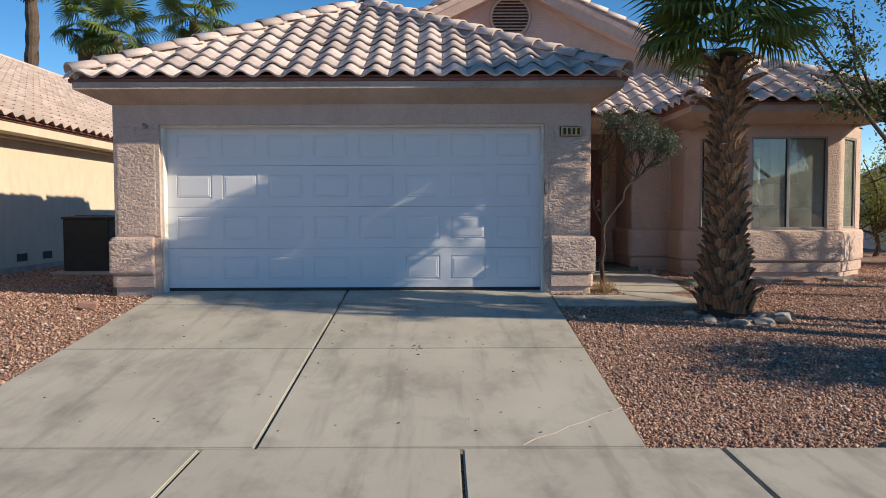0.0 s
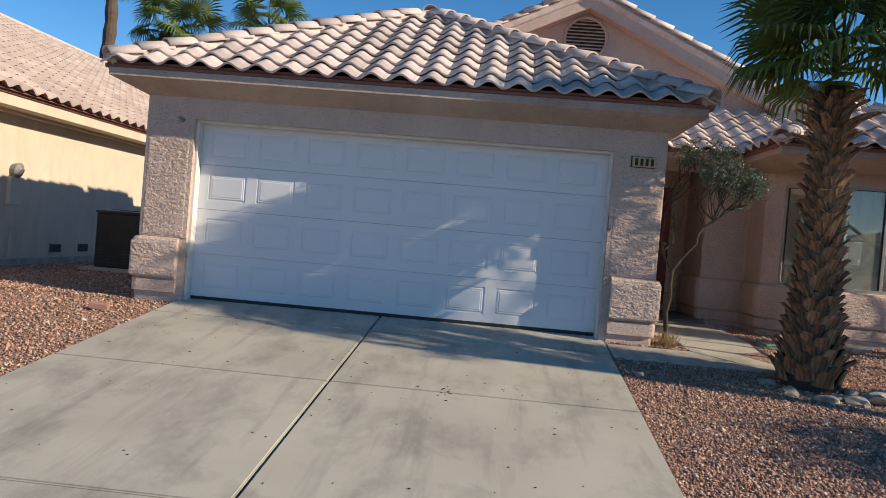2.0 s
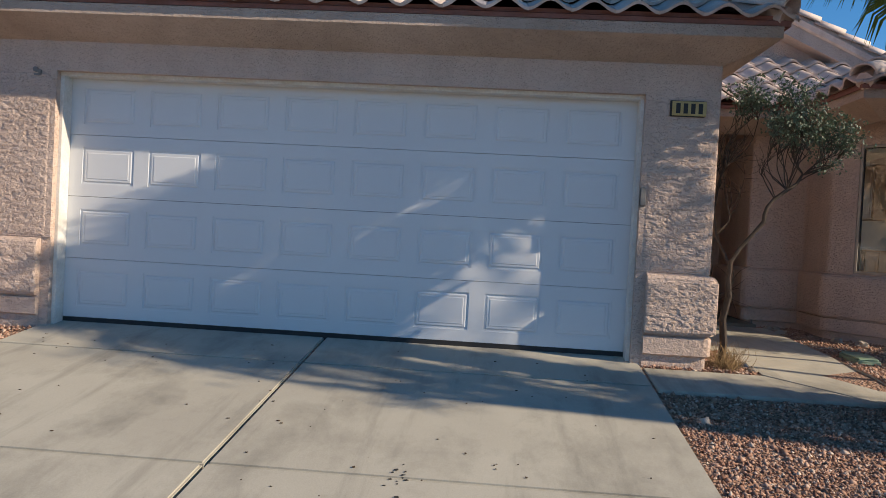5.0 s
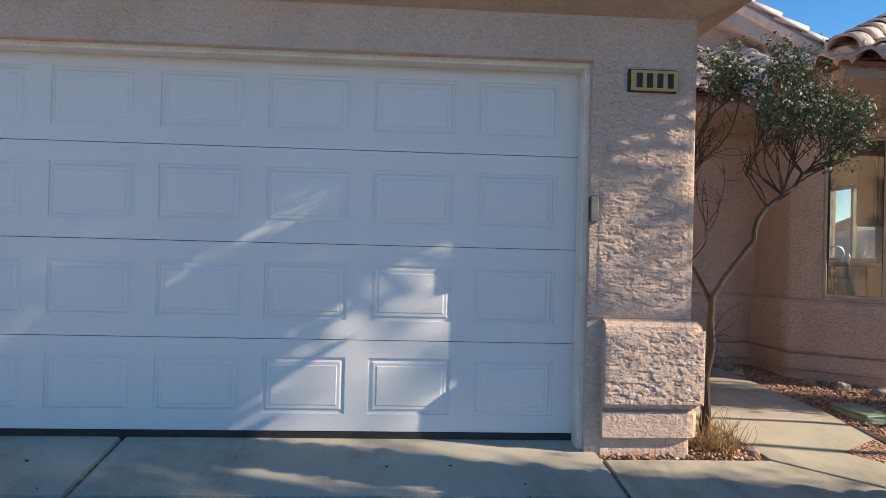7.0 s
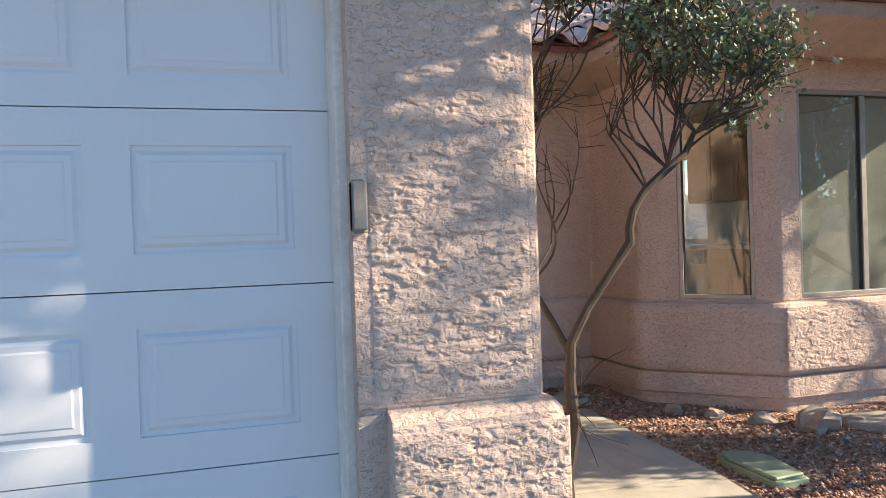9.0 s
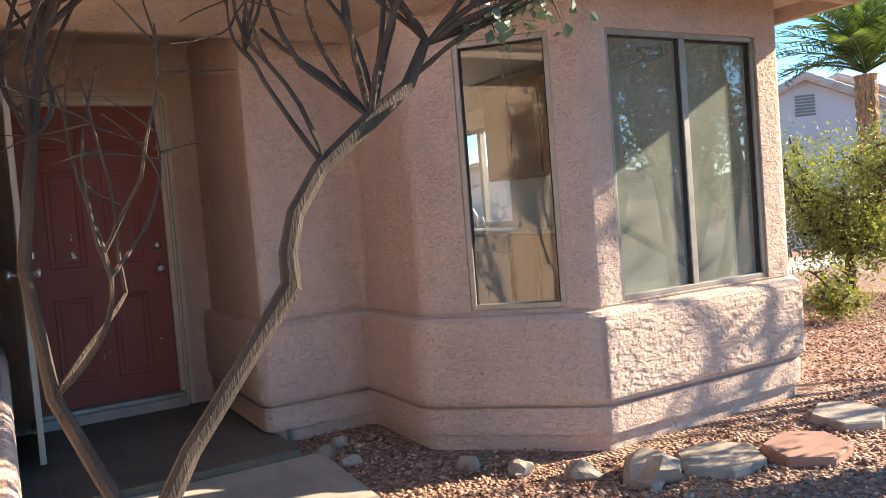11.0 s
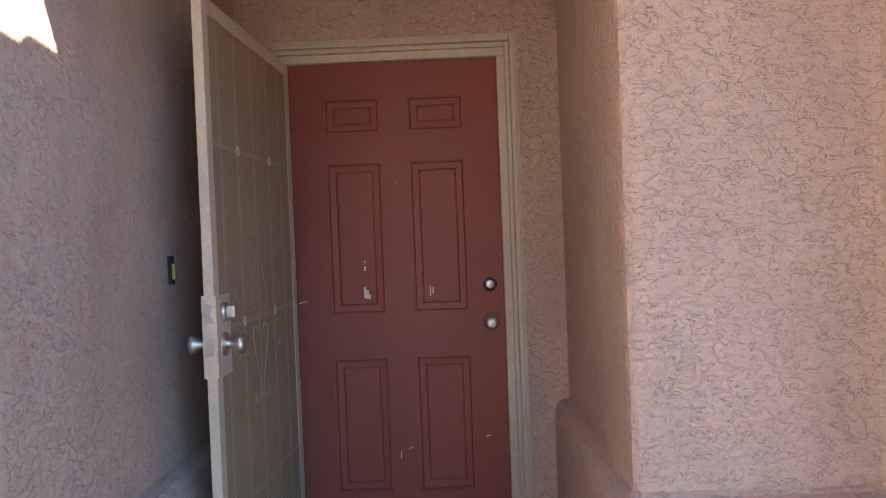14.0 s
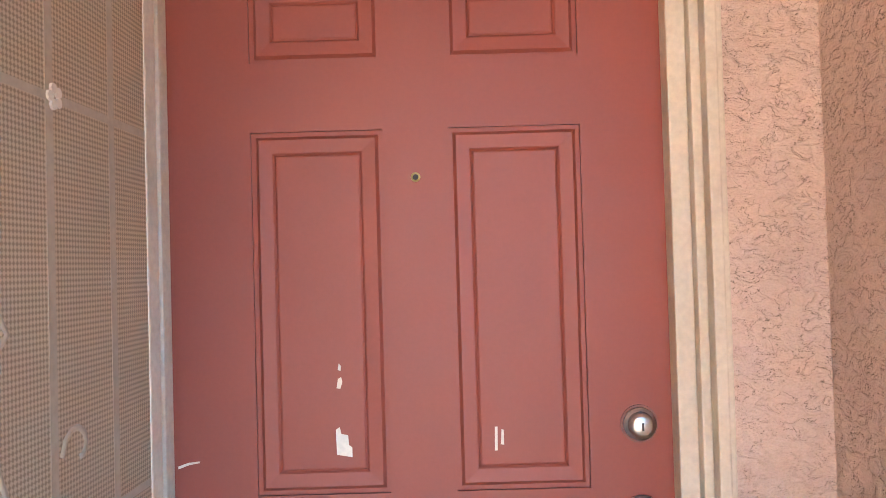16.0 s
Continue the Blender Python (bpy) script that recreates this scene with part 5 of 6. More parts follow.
tree("yard_shrub", (11.3, 13.8, -0.05), (11.2, 13.7, 0.45), (11.2, 13.7, 1.25), (1.15, 1.1, 0.75), 16, 16000, 0.055, SHRUBLEAF, "rounded yellow-green desert shrub on bare stems", 4, 0.07, 0.17, "shrub")
tree("yard_shrub", (9.9, 13.9, -0.05), (9.9, 13.9, 0.15), (9.9, 13.9, 0.45), (0.35, 0.35, 0.4), 10, 3500, 0.05, SAGE, "small dense green shrub beside the bay", 6, 0.03, 0.1, "shrub")
tree("yard_shrub", (9.7, 12.9, -0.05), (9.7, 12.9, 0.1), (9.7, 12.9, 0.25), (0.25, 0.25, 0.25), 10, 1600, 0.05, SHRUBLEAF, "low bright green shrub in the gravel", 7, 0.02, 0.07, "shrub")
tree("yard_tree", (15.5, 21.0, -0.1), (15.4, 21.0, 1.0), (15.4, 21.0, 1.9), (1.6, 1.6, 1.2), 10, 7000, 0.10, SAGE, "grey-green tree behind the garden wall", 12)

tree("yard_tree", (10.7, 16.8, -0.05), (10.7, 16.8, 0.5), (10.8, 16.8, 1.6), (1.1, 1.1, 1.3), 14, 9000, 0.07, SHRUBLEAF, "bushy yellow-green tree beyond the bay", 15, 0.06, 0.16)

# entry bush: a crooked bare stem, a thinner one behind it, and an open crown of small grey-green leaves
eb = thing("entry_bush", (3.26, 9.86, 0.0), "leggy grey-green bush with bare crooked stems by the garage pier", "bush")
rr = random.Random(21)
bm = bmesh.new()
STEM = [(3.26, 9.86, -0.05), (3.25, 9.80, 0.15), (3.225, 9.76, 0.36), (3.25, 9.75, 0.55), (3.245, 9.75, 0.70), (3.262, 9.75, 0.84), (3.32, 9.75, 0.96), (3.42, 9.75, 1.09), (3.505, 9.75, 1.19), (3.492, 9.75, 1.235), (3.512, 9.75, 1.30), (3.575, 9.75, 1.375), (3.665, 9.75, 1.455), (3.735, 9.75, 1.51), (3.79, 9.75, 1.585)]
STEM = [(x + rr.uniform(-0.008, 0.008), y, z + rr.uniform(-0.006, 0.006)) for x, y, z in STEM]
tube(bm, STEM, [0.034, 0.031, 0.029, 0.026, 0.022, 0.018, 0.0155, 0.015, 0.019, 0.016, 0.015, 0.0145, 0.016, 0.013, 0.009], 9)
BACK = [(3.255, 9.76, 0.80), (3.20, 9.80, 0.93), (3.15, 9.86, 1.05), (3.13, 9.90, 1.25), (3.16, 9.92, 1.45), (3.19, 9.93, 1.62)]
tube(bm, BACK, [0.014, 0.012, 0.011, 0.010, 0.009, 0.007], 8)
part("stem", bm, BUSHWOOD, eb)
bm = bmesh.new()
tips = []
# (foot on the stem, middle of the spray, its half sizes, how many twigs, share that bears leaves)
SPRAYS = [((3.79, 9.75, 1.585), (3.86, 9.74, 2.02), (0.20, 0.22, 0.18), 26, 1.0), ((3.665, 9.75, 1.455), (3.62, 9.72, 2.06), (0.20, 0.26, 0.20), 26, 1.0),
          ((3.79, 9.75, 1.585), (4.10, 9.66, 1.90), (0.13, 0.16, 0.13), 16, 1.0), ((3.735, 9.75, 1.51), (3.98, 9.70, 1.68), (0.05, 0.08, 0.06), 3, 1.0),
          ((3.19, 9.93, 1.62), (3.36, 9.88, 2.24), (0.17, 0.20, 0.17), 22, 1.0), ((3.16, 9.92, 1.45), (3.30, 9.90, 1.86), (0.16, 0.16, 0.16), 14, 0.0),
          ((3.665, 9.75, 1.455), (3.66, 9.80, 2.30), (0.22, 0.22, 0.13), 14, 1.0), ((3.15, 9.86, 1.05), (3.30, 9.88, 1.50), (0.08, 0.12, 0.16), 5, 0.0),
          ((3.575, 9.75, 1.375), (3.50, 9.78, 1.72), (0.10, 0.12, 0.14), 6, 0.0)]
for foot, mid, half, count, leafy_share in SPRAYS:
    forks = []
    for k in range(max(2, count // 4)):
        u = Vector((rr.uniform(-1, 1) * half[0], rr.uniform(-1, 1) * half[1], rr.uniform(-1, 0.6) * half[2]))
        node_at = Vector(foot).lerp(Vector(mid) + u * 1.5, rr.uniform(0.35, 0.7))
        forks += limb(bm, foot, node_at, 0.0055, 0.0035, rr, 0.16, 6, 6)[3:]
    for k in range(count):
        u = Vector((rr.gauss(0, 1), rr.gauss(0, 1), rr.gauss(0, 1))).normalized() * rr.uniform(0.35, 1.15)
        q = Vector(mid) + Vector((u.x * half[0], u.y * half[1], u.z * half[2]))
        start = min(rr.sample(forks, 3), key=lambda p: (p - q).length)
        pts = limb(bm, start, q, 0.0038, 0.0013, rr, 0.16, 7, 5)
        bears = rr.random() < leafy_share
        if bears:
            tips += pts[5:]
        for _ in range(3):
            s = pts[rr.randint(3, 6)]
            sub = limb(bm, s, s + Vector((rr.uniform(-0.13, 0.15), rr.uniform(-0.12, 0.12), rr.uniform(-0.05, 0.14))), 0.0022, 0.001, rr, 0.1, 4, 4)
            if bears:
                tips += sub[2:]
for i in range(12):
    limb(bm, (3.25, 9.76, 0.60), Vector((3.25, 9.76, 0.62)) + Vector((rr.uniform(-0.16, 0.2), rr.uniform(-0.2, 0.1), rr.uniform(-0.25, 0.3))), 0.003, 0.001, rr, 0.3, 5, 4)
part("twig", bm, BUSHWOOD, eb)["kind"] = "stuff"
leaf_cloud("foliage", [t[:] for t in tips], (0.026, 0.026, 0.022), 5000, 0.027, SAGE, eb, 22, 0.72)
adopt(eb)
# dry tuft in the bed
tuft = thing("dry_grass_tuft", (3.24, 9.62, 0.0), "dry tan grass tuft at the foot of the garage pier", "grass")
bm = bmesh.new()
for i in range(150):
    a, l = rr.uniform(0, 6.28), rr.uniform(0.06, 0.2)
    x, y = 3.23 + rr.gauss(0, 0.07), 9.62 + rr.gauss(0, 0.08)
    tip = Vector((x + math.cos(a) * l * 0.7, y + math.sin(a) * l * 0.7, rr.uniform(0.05, 0.2)))
    limb(bm, (x, y, -0.02), tip, 0.003, 0.0008, rr, 0.2, 3, 3)
part("blade", bm, DRYTWIG, tuft)
adopt(tuft)


# ---- fan palm in the yard ----
def boot_mesh(name, w, l, t, curl):
    bm = bmesh.new()
    rows = []
    for i in range(4):
        s = i / 3
        ww = w * (1 - 0.55 * s * s) / 2
        y = -(0.012 + curl * s * s)
        rows.append([bm.verts.new((x * ww, y - t * (1 - abs(x)) * (1 - 0.6 * s) + (0.01 if abs(x) == 1 else 0), l * s)) for x in (-1, -0.4, 0.4, 1)])
    for a, b in zip(rows, rows[1:]):
        for k in range(3):
            bm.faces.new((a[k], a[k + 1], b[k + 1], b[k]))
    r = bmesh.ops.extrude_face_region(bm, geom=bm.faces[:])
    bmesh.ops.translate(bm, verts=[v for v in r["geom"] if isinstance(v, bmesh.types.BMVert)], vec=(0, 0.014, 0))
    bmesh.ops.recalc_face_normals(bm, faces=bm.faces)
    me = bpy.data.meshes.new(name)
    bm.to_mesh(me)
    bm.free()
    me.materials.append(BARK)
    return me


def fan_mesh(seed, radius=0.78, blades=36, split=0.55):
    rr = random.Random(seed)
    bm = bmesh.new()
    for i in range(blades):
        a0 = radians(-128 + 256 * i / blades)
        a1 = radians(-128 + 256 * (i + 1) / blades)
        am = (a0 + a1) / 2
        R = radius * (1 - 0.22 * abs(am) / 2.2) * rr.uniform(0.93, 1.05)
        def at(a, q, fold):
            sag = -0.16 * q * q * q - 0.10 * q * abs(math.sin(a)) 
            return Vector((math.sin(a) * R * q, math.cos(a) * R * q, sag * radius + fold))
        c = bm.verts.new(at(am, 0.03, 0.0))
        l1, m1, r1 = bm.verts.new(at(a0, split, -0.012)), bm.verts.new(at(am, split + 0.02, 0.012)), bm.verts.new(at(a1, split, -0.012))
        w = (a1 - a0) * 0.28
        l2, m2, r2 = bm.verts.new(at(am - w, 0.80, -0.006)), bm.verts.new(at(am, 0.81, 0.004)), bm.verts.new(at(am + w, 0.80, -0.006))
        tip = bm.verts.new(at(am + rr.uniform(-0.06, 0.06), 1.0, -0.10 - rr.uniform(0, 0.12)))
        bm.faces.new((c, m1, l1)), bm.faces.new((c, r1, m1))
        bm.faces.new((l1, m1, m2, l2)), bm.faces.new((m1, r1, r2, m2))
        bm.faces.new((l2, m2, tip)), bm.faces.new((m2, r2, tip))
    me = bpy.data.meshes.new("frond")
    bm.to_mesh(me)
    bm.free()
    return me


def stalk_mesh(length):
    bm = bmesh.new()
    tube(bm, [(0, -length, 0), (0, -length * 0.5, 0.03), (0, 0, 0), (0, 0.08, -0.01)], [0.022, 0.014, 0.010, 0.004], 6)
    me = bpy.data.meshes.new("stalk")
    bm.to_mesh(me)
    bm.free()
    me.materials.append(FROND)
    return me


FANS = [fan_mesh(i) for i in range(4)]
for f in FANS:
    f.materials.append(FROND)
FAR_FANS = [fan_mesh(20 + i, 0.85, 24, 0.40) for i in range(3)]
for f in FAR_FANS:
    f.materials.append(FROND)
DRY = fan_mesh(9)
DRY.materials.append(DRYLEAF)


def crown_of(palm, top, count, stalk, scale, seed, low=-25, dry=0, fans=None):
    rr = random.Random(seed)
    sm = stalk_mesh(stalk)
    for i in range(count + dry):
        dead = i >= count
        az = 2.399963 * i + rr.uniform(-0.2, 0.2)
        q = i / max(1, count - 1)
        el = -65 + rr.uniform(-12, 10) if dead else 82 + (low - 82) * q ** 0.9 + rr.uniform(-8, 8)
        d = Vector((math.cos(az) * math.cos(radians(el)), math.sin(az) * math.cos(radians(el)), math.sin(radians(el))))
        side = Vector((-math.sin(az), math.cos(az), 0))
        base = Vector(top) + Vector((0, 0, -0.28 * q * scale))
        end = base + d * stalk * scale * (1.5 - 0.5 * q)
        dip = (d + Vector((0, 0, -0.35))).normalized()
        grow = scale * (1.25 - 0.3 * q)
        m = basis(end, side, dip) @ Matrix.Diagonal((grow, grow, grow, 1)) @ pose(0, 0, 0, rr.uniform(-12, 12), rr.uniform(-25, 25), 0)
        if (m.to_3x3() @ Vector((0, 0, 1))).z < 0:
            m = m @ pose(0, 0, 0, 0, 180, 0)
        ob = new("frond", DRY if dead else (fans or FANS)[i % 3])
        ob.matrix_world = m
        ob.parent = palm
        st = new("stalk", sm)
        st.matrix_world = basis(end, side, d) @ Matrix.Diagonal((scale, scale * (1.5 - 0.5 * q), scale, 1))
        st.parent = palm


PX, PY, PZ = 4.37, 8.45, -0.14
palm = thing("fan_palm", (PX, PY, PZ), "stout fan palm with a trunk of rough brown leaf bases", "palm tree")


def trunk_r(z):
    return 0.10 + 0.10 * math.exp(-((z + 0.1) / 0.5)) + 0.075 * max(0.0, 1 - z / 2.7)


bm = bmesh.new()
zs = [-0.2 + 0.15 * i for i in range(21)]
tube(bm, [(PX, PY, z) for z in zs], [trunk_r(z) * 0.93 for z in zs], 16)
# Core coloured near-black so the gaps between leaf bases look shaded.
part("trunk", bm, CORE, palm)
BOOTS = [boot_mesh("leaf_base", 0.165, 0.145, 0.03, 0.05), boot_mesh("leaf_base", 0.15, 0.165, 0.028, 0.07), boot_mesh("leaf_base", 0.175, 0.135, 0.034, 0.04)]
LONG = boot_mesh("leaf_base", 0.11, 0.27, 0.03, 0.14)
rp = random.Random(31)
i = 0
z = -0.12
while z < 2.66 and i < 298:
    a = 2.399963 * i
    r = trunk_r(z)
    top_end = z > 2.05
    me = LONG if top_end and i % 2 else BOOTS[i % 3]
    ob = new("leaf_base", me)
    tilt = rp.uniform(7, 24) if not top_end else rp.uniform(18, 40)
    sc = rp.uniform(0.85, 1.15) * (1.15 if z < 0.5 else 1.0)
    ob.matrix_world = Matrix.Translation((PX + math.cos(a) * (r - 0.012), PY + math.sin(a) * (r - 0.012), z)) @ pose(0, 0, 0, 0, 0, math.degrees(a) + 90) @ pose(0, 0, 0, tilt, rp.uniform(-14, 14), rp.uniform(-12, 12)) @ Matrix.Diagonal((sc, sc, sc, 1))
    ob.parent = palm
    z += 0.0097
    i += 1
crown_of(palm, (PX, PY, 3.14), 20, 0.5, 0.88, 41, 2)
adopt(palm)

# rocks round its foot
rocks_at = [(4.85, 8.1, 0.17), (4.62, 7.98, 0.13), (4.35, 7.95, 0.12), (4.72, 8.28, 0.11), (4.08, 8.12, 0.11), (4.98, 8.32, 0.12), (4.5, 8.06, 0.09), (3.95, 8.35, 0.10)]


def rock(name, x, y, size, material, label, flat=0.55, seed=0, group=""):
    bm = bmesh.new()
    bmesh.ops.create_icosphere(bm, subdivisions=2, radius=1.0)
    o = Vector((seed * 3.1, seed * 1.7, 0))
    for v in bm.verts:
        k = 1 + 0.5 * noise.noise(v.co * 1.3 + o) + 0.22 * noise.noise(v.co * 3.2 + o)
        v.co = Vector((v.co.x * size * k, v.co.y * size * 0.8 * k, v.co.z * size * flat * k))
    ob = link_bm(name, bm, material)
    ob.matrix_world = Matrix.Translation((x, y, ground_z(x, y) + size * flat * 0.3)) @ pose(0, 0, 0, 0, 0, seed * 57)
    return tagged(ob, label, "rock", group)


for n, (x, y, s) in enumerate(rocks_at):
    rock("rock", x, y, s, STONE, "pale flat rock at the foot of the palm", 0.42, n + 1, "rocks round the palm")
for n, (x, y, s) in enumerate([(5.60, 11.16, 0.17), (5.38, 11.38, 0.09), (5.85, 11.10, 0.09), (5.2, 11.62, 0.08), (5.05, 11.85, 0.07), (5.95, 11.22, 0.07), (6.05, 10.98, 0.05)]):
    rock("rock", x, y, s, STONE, "pale rock along the foot of the bay", 0.6, n + 20, "rocks along the bay")
for n, (x, y, s) in enumerate([(3.42, 9.55, 0.05), (3.40, 9.75, 0.06), (3.38, 9.95, 0.05), (3.35, 10.2, 0.06), (3.2, 10.45, 0.05), (4.55, 12.55, 0.07), (4.7, 12.7, 0.06), (4.62, 12.35, 0.06)]):
    rock("rock", x, y, s, STONE, "small grey rock edging the planting bed", 0.6, n + 40, "small edging rocks")
bl = tagged(link_bm("loose_brick", boxes(((-0.10, -0.05, 0), (0.10, 0.05, 0.07)), bevel=0.008), REDSTONE), "loose tan brick lying on the gravel", "brick")
bl.matrix_world = Matrix.Translation((-3.05, 8.75, ground_z(0, 8.75) + 0.01)) @ pose(0, 0, 0, 4, 6, 12)

# stepping stones
for n, (x, y, mat, lab) in enumerate([(5.97, 11.07, STONE, "pale grey six-sided stepping stone"), (6.38, 10.90, REDSTONE, "red six-sided stepping stone"), (7.0, 11.08, STONE, "pale grey six-sided stepping stone")]):
    bm = bmesh.new()
    prism(bm, [(math.cos(a) * 0.23, math.sin(a) * 0.2) for a in (math.pi * i / 3 for i in range(6))], 0, 0.055)
    bmesh.ops.bevel(bm, geom=[e for e in bm.edges], offset=0.008, segments=1, affect="EDGES")
    ob = tagged(link_bm("stepping_stone", bm, mat), lab, "stepping stone", "stepping stones by the bay")
    ob.matrix_world = Matrix.Translation((x, y, ground_z(x, y) - 0.005)) @ pose(0, 0, 0, 1, -1, 13 * n)

# valve box
vb = thing("valve_box", (4.77, 10.6, 0.0), "green plastic irrigation valve box set in the gravel", "valve box")
bm = bmesh.new()
outl = [(4.59, 10.72), (4.645, 10.85), (4.79, 10.80), (4.85, 10.66), (4.78, 10.32), (4.58, 10.30)]
prism(bm, outl, -0.08, 0.015)
bmesh.ops.bevel(bm, geom=[e for e in bm.edges], offset=0.006, segments=1, affect="EDGES")
part("box", bm, GREENBOX, vb)
bm = bmesh.new()
c = Vector((4.705, 10.58))
prism(bm, [tuple(c + (Vector(p) - c) * 0.9) for p in outl], 0.015, 0.032)
bmesh.ops.bevel(bm, geom=[e for e in bm.edges], offset=0.006, segments=1, affect="EDGES")
part("lid", bm, GREENBOX, vb)
adopt(vb)

# ---- small fittings on the walls ----
pl = thing("number_plate", (2.77, 9.47, 2.035), "brass-coloured house plate with dark bars on black backing", "sign")
part("backing", boxes(((2.628, 9.455, 1.972), (2.90, 9.478, 2.098)), bevel=0.006), DARK, pl)
part("plate", boxes(((2.642, 9.449, 1.978), (2.908, 9.4545, 2.092)), bevel=0.004), BRASS, pl)
for k in range(4):
    x = 2.672 + 0.058 * k
    part("bar", boxes(((x, 9.4475, 1.995), (x + 0.034, 9.4495, 2.075))), DARK, pl)
adopt(pl)
kp = thing("garage_keypad", (2.46, 9.46, 1.32), "grey plastic garage keypad beside the door", "keypad")
part("body", boxes(((2.440, 9.462, 1.245), (2.478, 9.52, 1.40)), bevel=0.008), KEYPAD, kp)
part("cover", boxes(((2.437, 9.452, 1.255), (2.481, 9.4615, 1.395)), bevel=0.005), KEYPAD, kp)
adopt(kp)
db = thing("doorbell", (3.03, 13.36, 1.35), "broken doorbell with bare brass insert", "doorbell")
part("mount", boxes(((3.031, 13.345, 1.305), (3.04, 13.38, 1.395)), bevel=0.002), DARK, db)
part("insert", boxes(((3.0405, 13.352, 1.32), (3.052, 13.372, 1.37)), bevel=0.002), BRASS, db)
adopt(db)
ws = thing("old_bracket", (-2.58, 9.47, 2.13), "small rusty bracket stub on the garage header", "bracket")
bm = bmesh.new()
disc(bm, (-2.62, 9.462, 2.14), (0, 1, 0), 0.022, 0.02, 8)
disc(bm, (-2.585, 9.462, 2.125), (0, 1, 0), 0.018, 0.02, 8)
box(bm, (-2.63, 9.462, 2.09), (-2.57, 9.475, 2.105))
part("plate", bm, KEYPAD, ws)
adopt(ws)
hose = thing("drain_pipe_stub", (4.45, 12.9, 0.03), "short grey pipe stub by the entry wall", "pipe")
bm = bmesh.new()
tube(bm, [(4.47, 12.90, -0.1), (4.47, 12.90, 0.09)], 0.012, 10)
part("pipe", bm, KEYPAD, hose)
adopt(hose)

# ---- palms beyond the roofs ----


def tall_palm(at, height, r, label, count=26, scale=1.9, dry=8, seed=1):
    t = thing("tall_palm", at, label, "palm tree", "palms behind the houses")
    bm = bmesh.new()
    x, y, z = at
    n = 26
    tube(bm, [(x + 0.05 * math.sin(i * 0.7), y, z + height * i / n) for i in range(n + 1)], [r * (1.12 if i % 2 else 0.94) * (1.25 - 0.35 * i / n) for i in range(n + 1)], 12)
    part("trunk", bm, WOOD, t)
    crown_of(t, (x, y, z + height + 0.2), count, 0.75, scale, seed, -30, dry, FAR_FANS)
    adopt(t)


tall_palm((-18.0, 36.0, 0), 12.6, 0.28, "tall fan palm with a bare trunk", 20, 1.25, 6, 2)
tall_palm((-16.2, 38.0, 0), 9.9, 0.26, "fan palm with a skirt of dry leaves", 17, 1.15, 22, 3)
tall_palm((-14.4, 37.0, 0), 9.3, 0.26, "fan palm with a skirt of dry leaves", 17, 1.15, 16, 4)
tall_palm((-11.0, 38.0, 0), 10.4, 0.26, "green fan palm behind the garage roof", 20, 1.25, 3, 5)


def feather_mesh(seed, length=2.0):
    rr = random.Random(seed)
    bm = bmesh.new()
    spine = [Vector((0, length * s, 0.45 * math.sin(1.5 * s) - 0.95 * s * s)) for s in (i / 24 for i in range(25))]
    tube(bm, spine, [0.03 * (1 - i / 26) for i in range(25)], 5)
    for i in range(4, 25):
        for s in (-1, 1):
            for jj in range(2):
                p = spine[i] + Vector((0, -0.05 * jj, 0))
                L = 0.55 * (1 - 0.55 * abs(i / 24 - 0.45))
                d = Vector((s * 0.8, 0.6, rr.uniform(-0.1, 0.35))).normalized() * L
                a, b = bm.verts.new(p), bm.verts.new(p + d * 0.5 + Vector((0, 0.022, 0)))
                c, e = bm.verts.new(p + d + Vector((0, 0, -0.1))), bm.verts.new(p + d * 0.5 - Vector((0, 0.022, 0)))
                bm.faces.new((a, b, c, e))
    me = bpy.data.meshes.new("frond")
    bm.to_mesh(me)
    bm.free()
    me.materials.append(FROND)
    return me


dp = thing("date_palm", (18.2, 17.6, 0), "stocky date palm with feathery arching fronds", "palm tree")
bm = bmesh.new()
tube(bm, [(18.2, 17.6, -0.1 + 0.136 * i) for i in range(26)], [0.20 * (1.1 if i % 2 else 0.95) for i in range(26)], 14)
part("trunk", bm, BARK, dp)
FE = [feather_mesh(i) for i in range(3)]
rr = random.Random(9)
for i in range(34):
    az, el = 2.399963 * i, 78 - 70 * (i / 33) + rr.uniform(-6, 6)
    ob = new("frond", FE[i % 3])
    ob.matrix_world = Matrix.Translation((18.2, 17.6, 3.35)) @ pose(0, 0, 0, 0, 0, math.degrees(az)) @ pose(0, 0, 0, el, 0, 0)
    ob.parent = dp
adopt(dp)

# ---- gravel stones ----


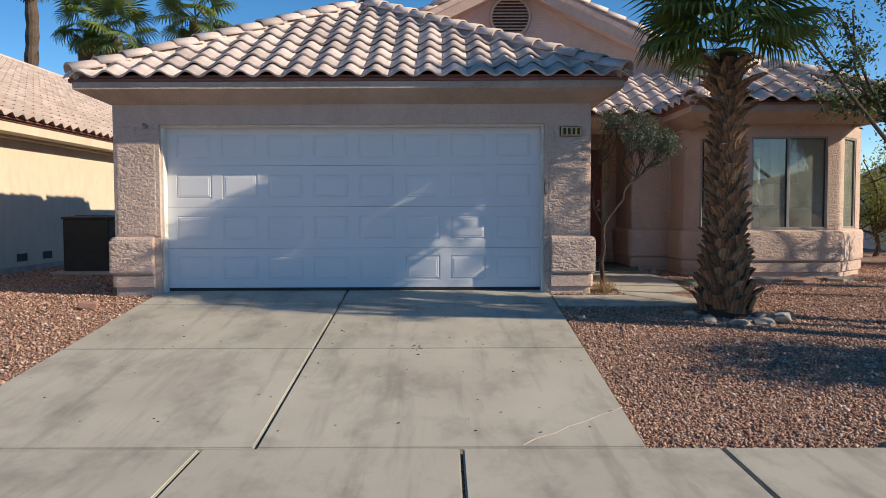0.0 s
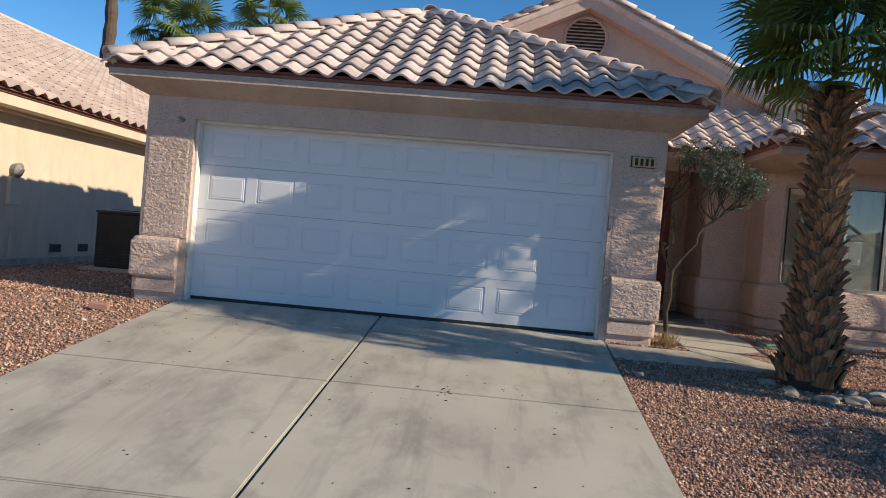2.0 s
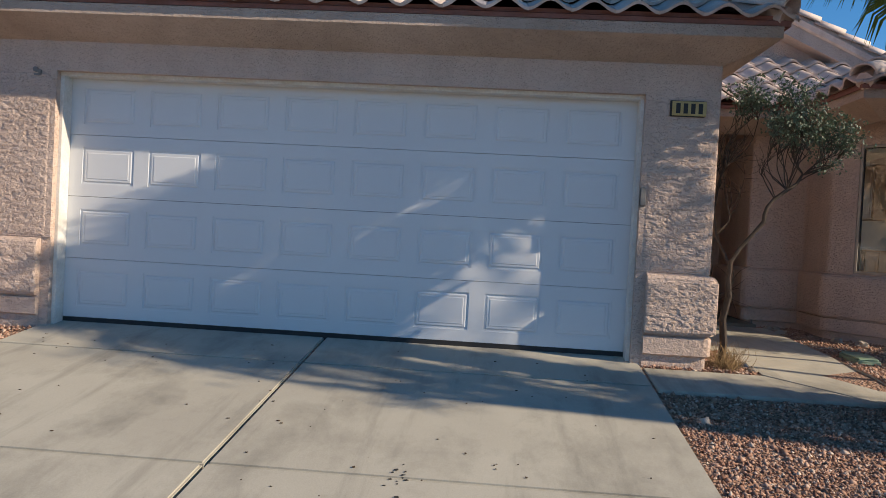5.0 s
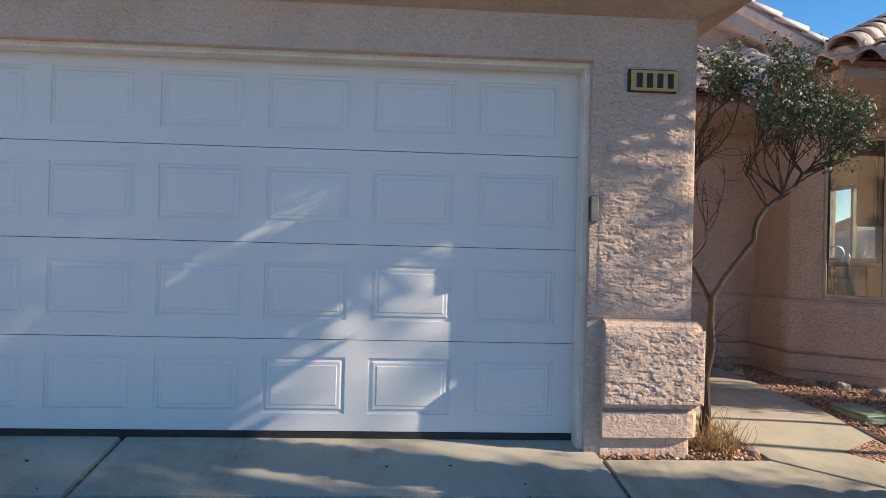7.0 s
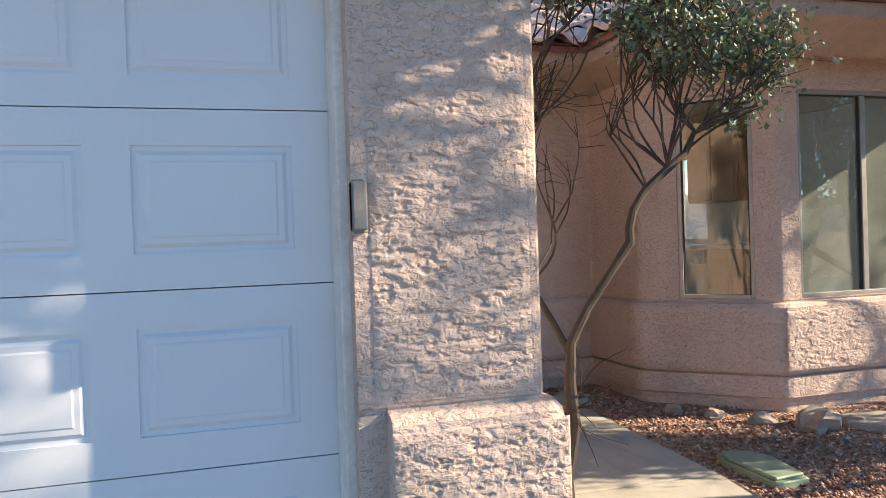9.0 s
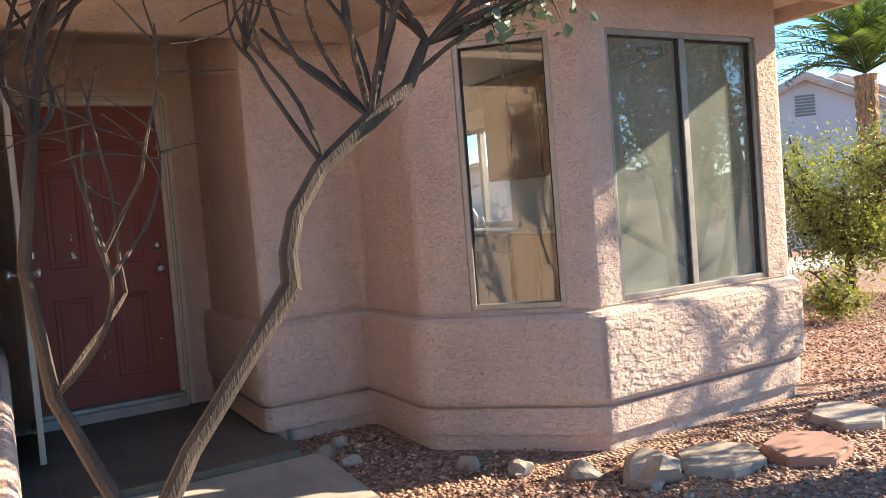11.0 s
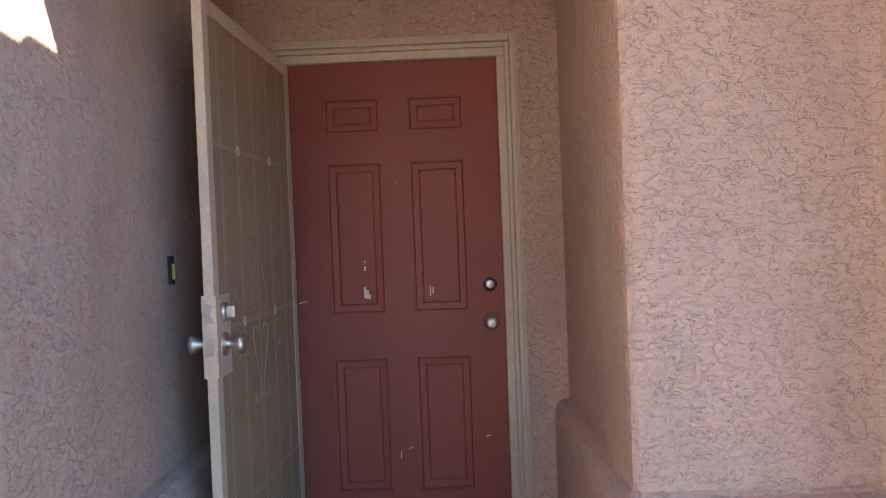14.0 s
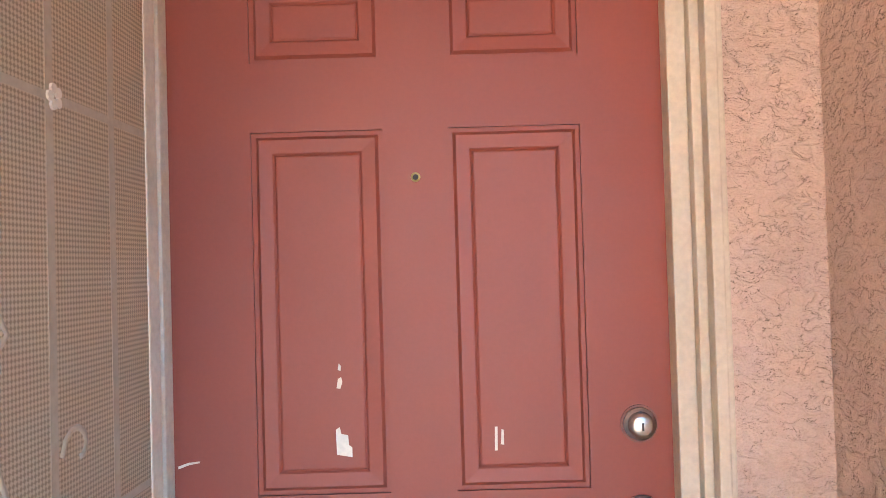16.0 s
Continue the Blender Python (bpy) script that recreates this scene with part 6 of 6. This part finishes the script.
def gravel(name, count, x0, x1, y0, y1, keep, seed, size, label):
    r = np.random.RandomState(seed)
    p = np.stack([r.uniform(x0, x1, count), r.uniform(y0, y1, count)], axis=1)
    p = p[np.array([keep(x, y) for x, y in p])]
    n = len(p)
    z = np.array([ground_z(x, y) for x, y in p]) + r.uniform(-0.004, 0.012, n)
    base = np.array([(1, 0, 0), (-1, 0, 0), (0, 1, 0), (0, -1, 0), (0, 0, 1), (0, 0, -1)], float)
    tri = np.array([(0, 2, 4), (2, 1, 4), (1, 3, 4), (3, 0, 4), (2, 0, 5), (1, 2, 5), (3, 1, 5), (0, 3, 5)])
    s = size * r.lognormal(0, 0.35, (n, 1, 1)) * r.uniform(0.6, 1.3, (n, 1, 3))
    v = (base[None] + r.normal(0, 0.22, (n, 6, 3))) * s * np.array([1, 1, 0.75])
    a = r.uniform(0, 6.28, n)
    c, sn = np.cos(a)[:, None], np.sin(a)[:, None]
    v = np.stack([v[:, :, 0] * c - v[:, :, 1] * sn, v[:, :, 0] * sn + v[:, :, 1] * c, v[:, :, 2]], axis=2)
    v += np.concatenate([p, z[:, None]], axis=1)[:, None, :]
    f = (np.arange(n)[:, None, None] * 6 + tri[None]).reshape(-1, 3)
    me = bpy.data.meshes.new(name)
    me.vertices.add(n * 6)
    me.vertices.foreach_set("co", v.reshape(-1))
    me.loops.add(len(f) * 3)
    me.loops.foreach_set("vertex_index", f.reshape(-1).astype(np.int32))
    me.polygons.add(len(f))
    me.polygons.foreach_set("loop_start", np.arange(0, len(f) * 3, 3, dtype=np.int32))
    me.polygons.foreach_set("loop_total", np.full(len(f), 3, dtype=np.int32))
    me.update()
    me.materials.append(GRAVEL_STONE)
    return tagged(new(name, me), label, "gravel", kind="stuff")


def yard(x, y):
    if 2.5 < x < 4.43 and 8.76 < y < 9.43 or 3.44 < x < 4.43 and 8.76 < y < 12.6 or 2.9 < x < 4.43 and y > 10.57:
        return False
    return not (y > 11.45 and 5.5 < x < 7.6) and not (y > 12.0 and x < 8.1 and x > 5.0)


gravel("gravel_yard", 100000, 2.53, 7.2, 4.72, 10.4, yard, 1, 0.0100, "crushed reddish gravel beside the driveway")
gravel("gravel_entry", 40000, 2.9, 11.5, 10.4, 14.5, yard, 2, 0.0105, "crushed reddish gravel before the bay")
gravel("gravel_side", 34000, -6.2, -2.53, 4.72, 14.0, lambda x, y: not (y > 9.4 and x > -3.1), 3, 0.013, "crushed reddish gravel between the houses")


# ---- small litter on the driveway ----
def litter(name, spots, material, label, seed):
    r = random.Random(seed)
    bm = bmesh.new()
    for x, y, s in spots:
        z = drive_z(y) + 0.002
        a = r.uniform(0, 6.28)
        pts = [(x + math.cos(a + k) * s * r.uniform(0.5, 1.2), y + math.sin(a + k) * s * r.uniform(0.4, 1.0)) for k in (0, 1.4, 2.9, 4.5)]
        lo = [bm.verts.new((px, py, z)) for px, py in pts]
        hi = [bm.verts.new((px, py, z + r.uniform(0.001, 0.006))) for px, py in pts]
        bm.faces.new(hi), bm.faces.new(lo[::-1])
        for k in range(4):
            bm.faces.new((lo[k], lo[(k + 1) % 4], hi[(k + 1) % 4], hi[k]))
    return tagged(link_bm(name, bm, material), label, "litter", kind="stuff")


r = random.Random(77)
litter("leaf_litter", [(r.uniform(-2.4, 2.45), r.uniform(4.8, 9.4), r.uniform(0.004, 0.012)) for _ in range(110)], CORE, "small dark leaf bits on the driveway", 1)
litter("rubber_marks", [(0.90 + r.gauss(0, 0.035), 7.02 + r.gauss(0, 0.09), r.uniform(0.006, 0.016)) for _ in range(12)], DARK, "dark rubber scuffs on the driveway", 2)
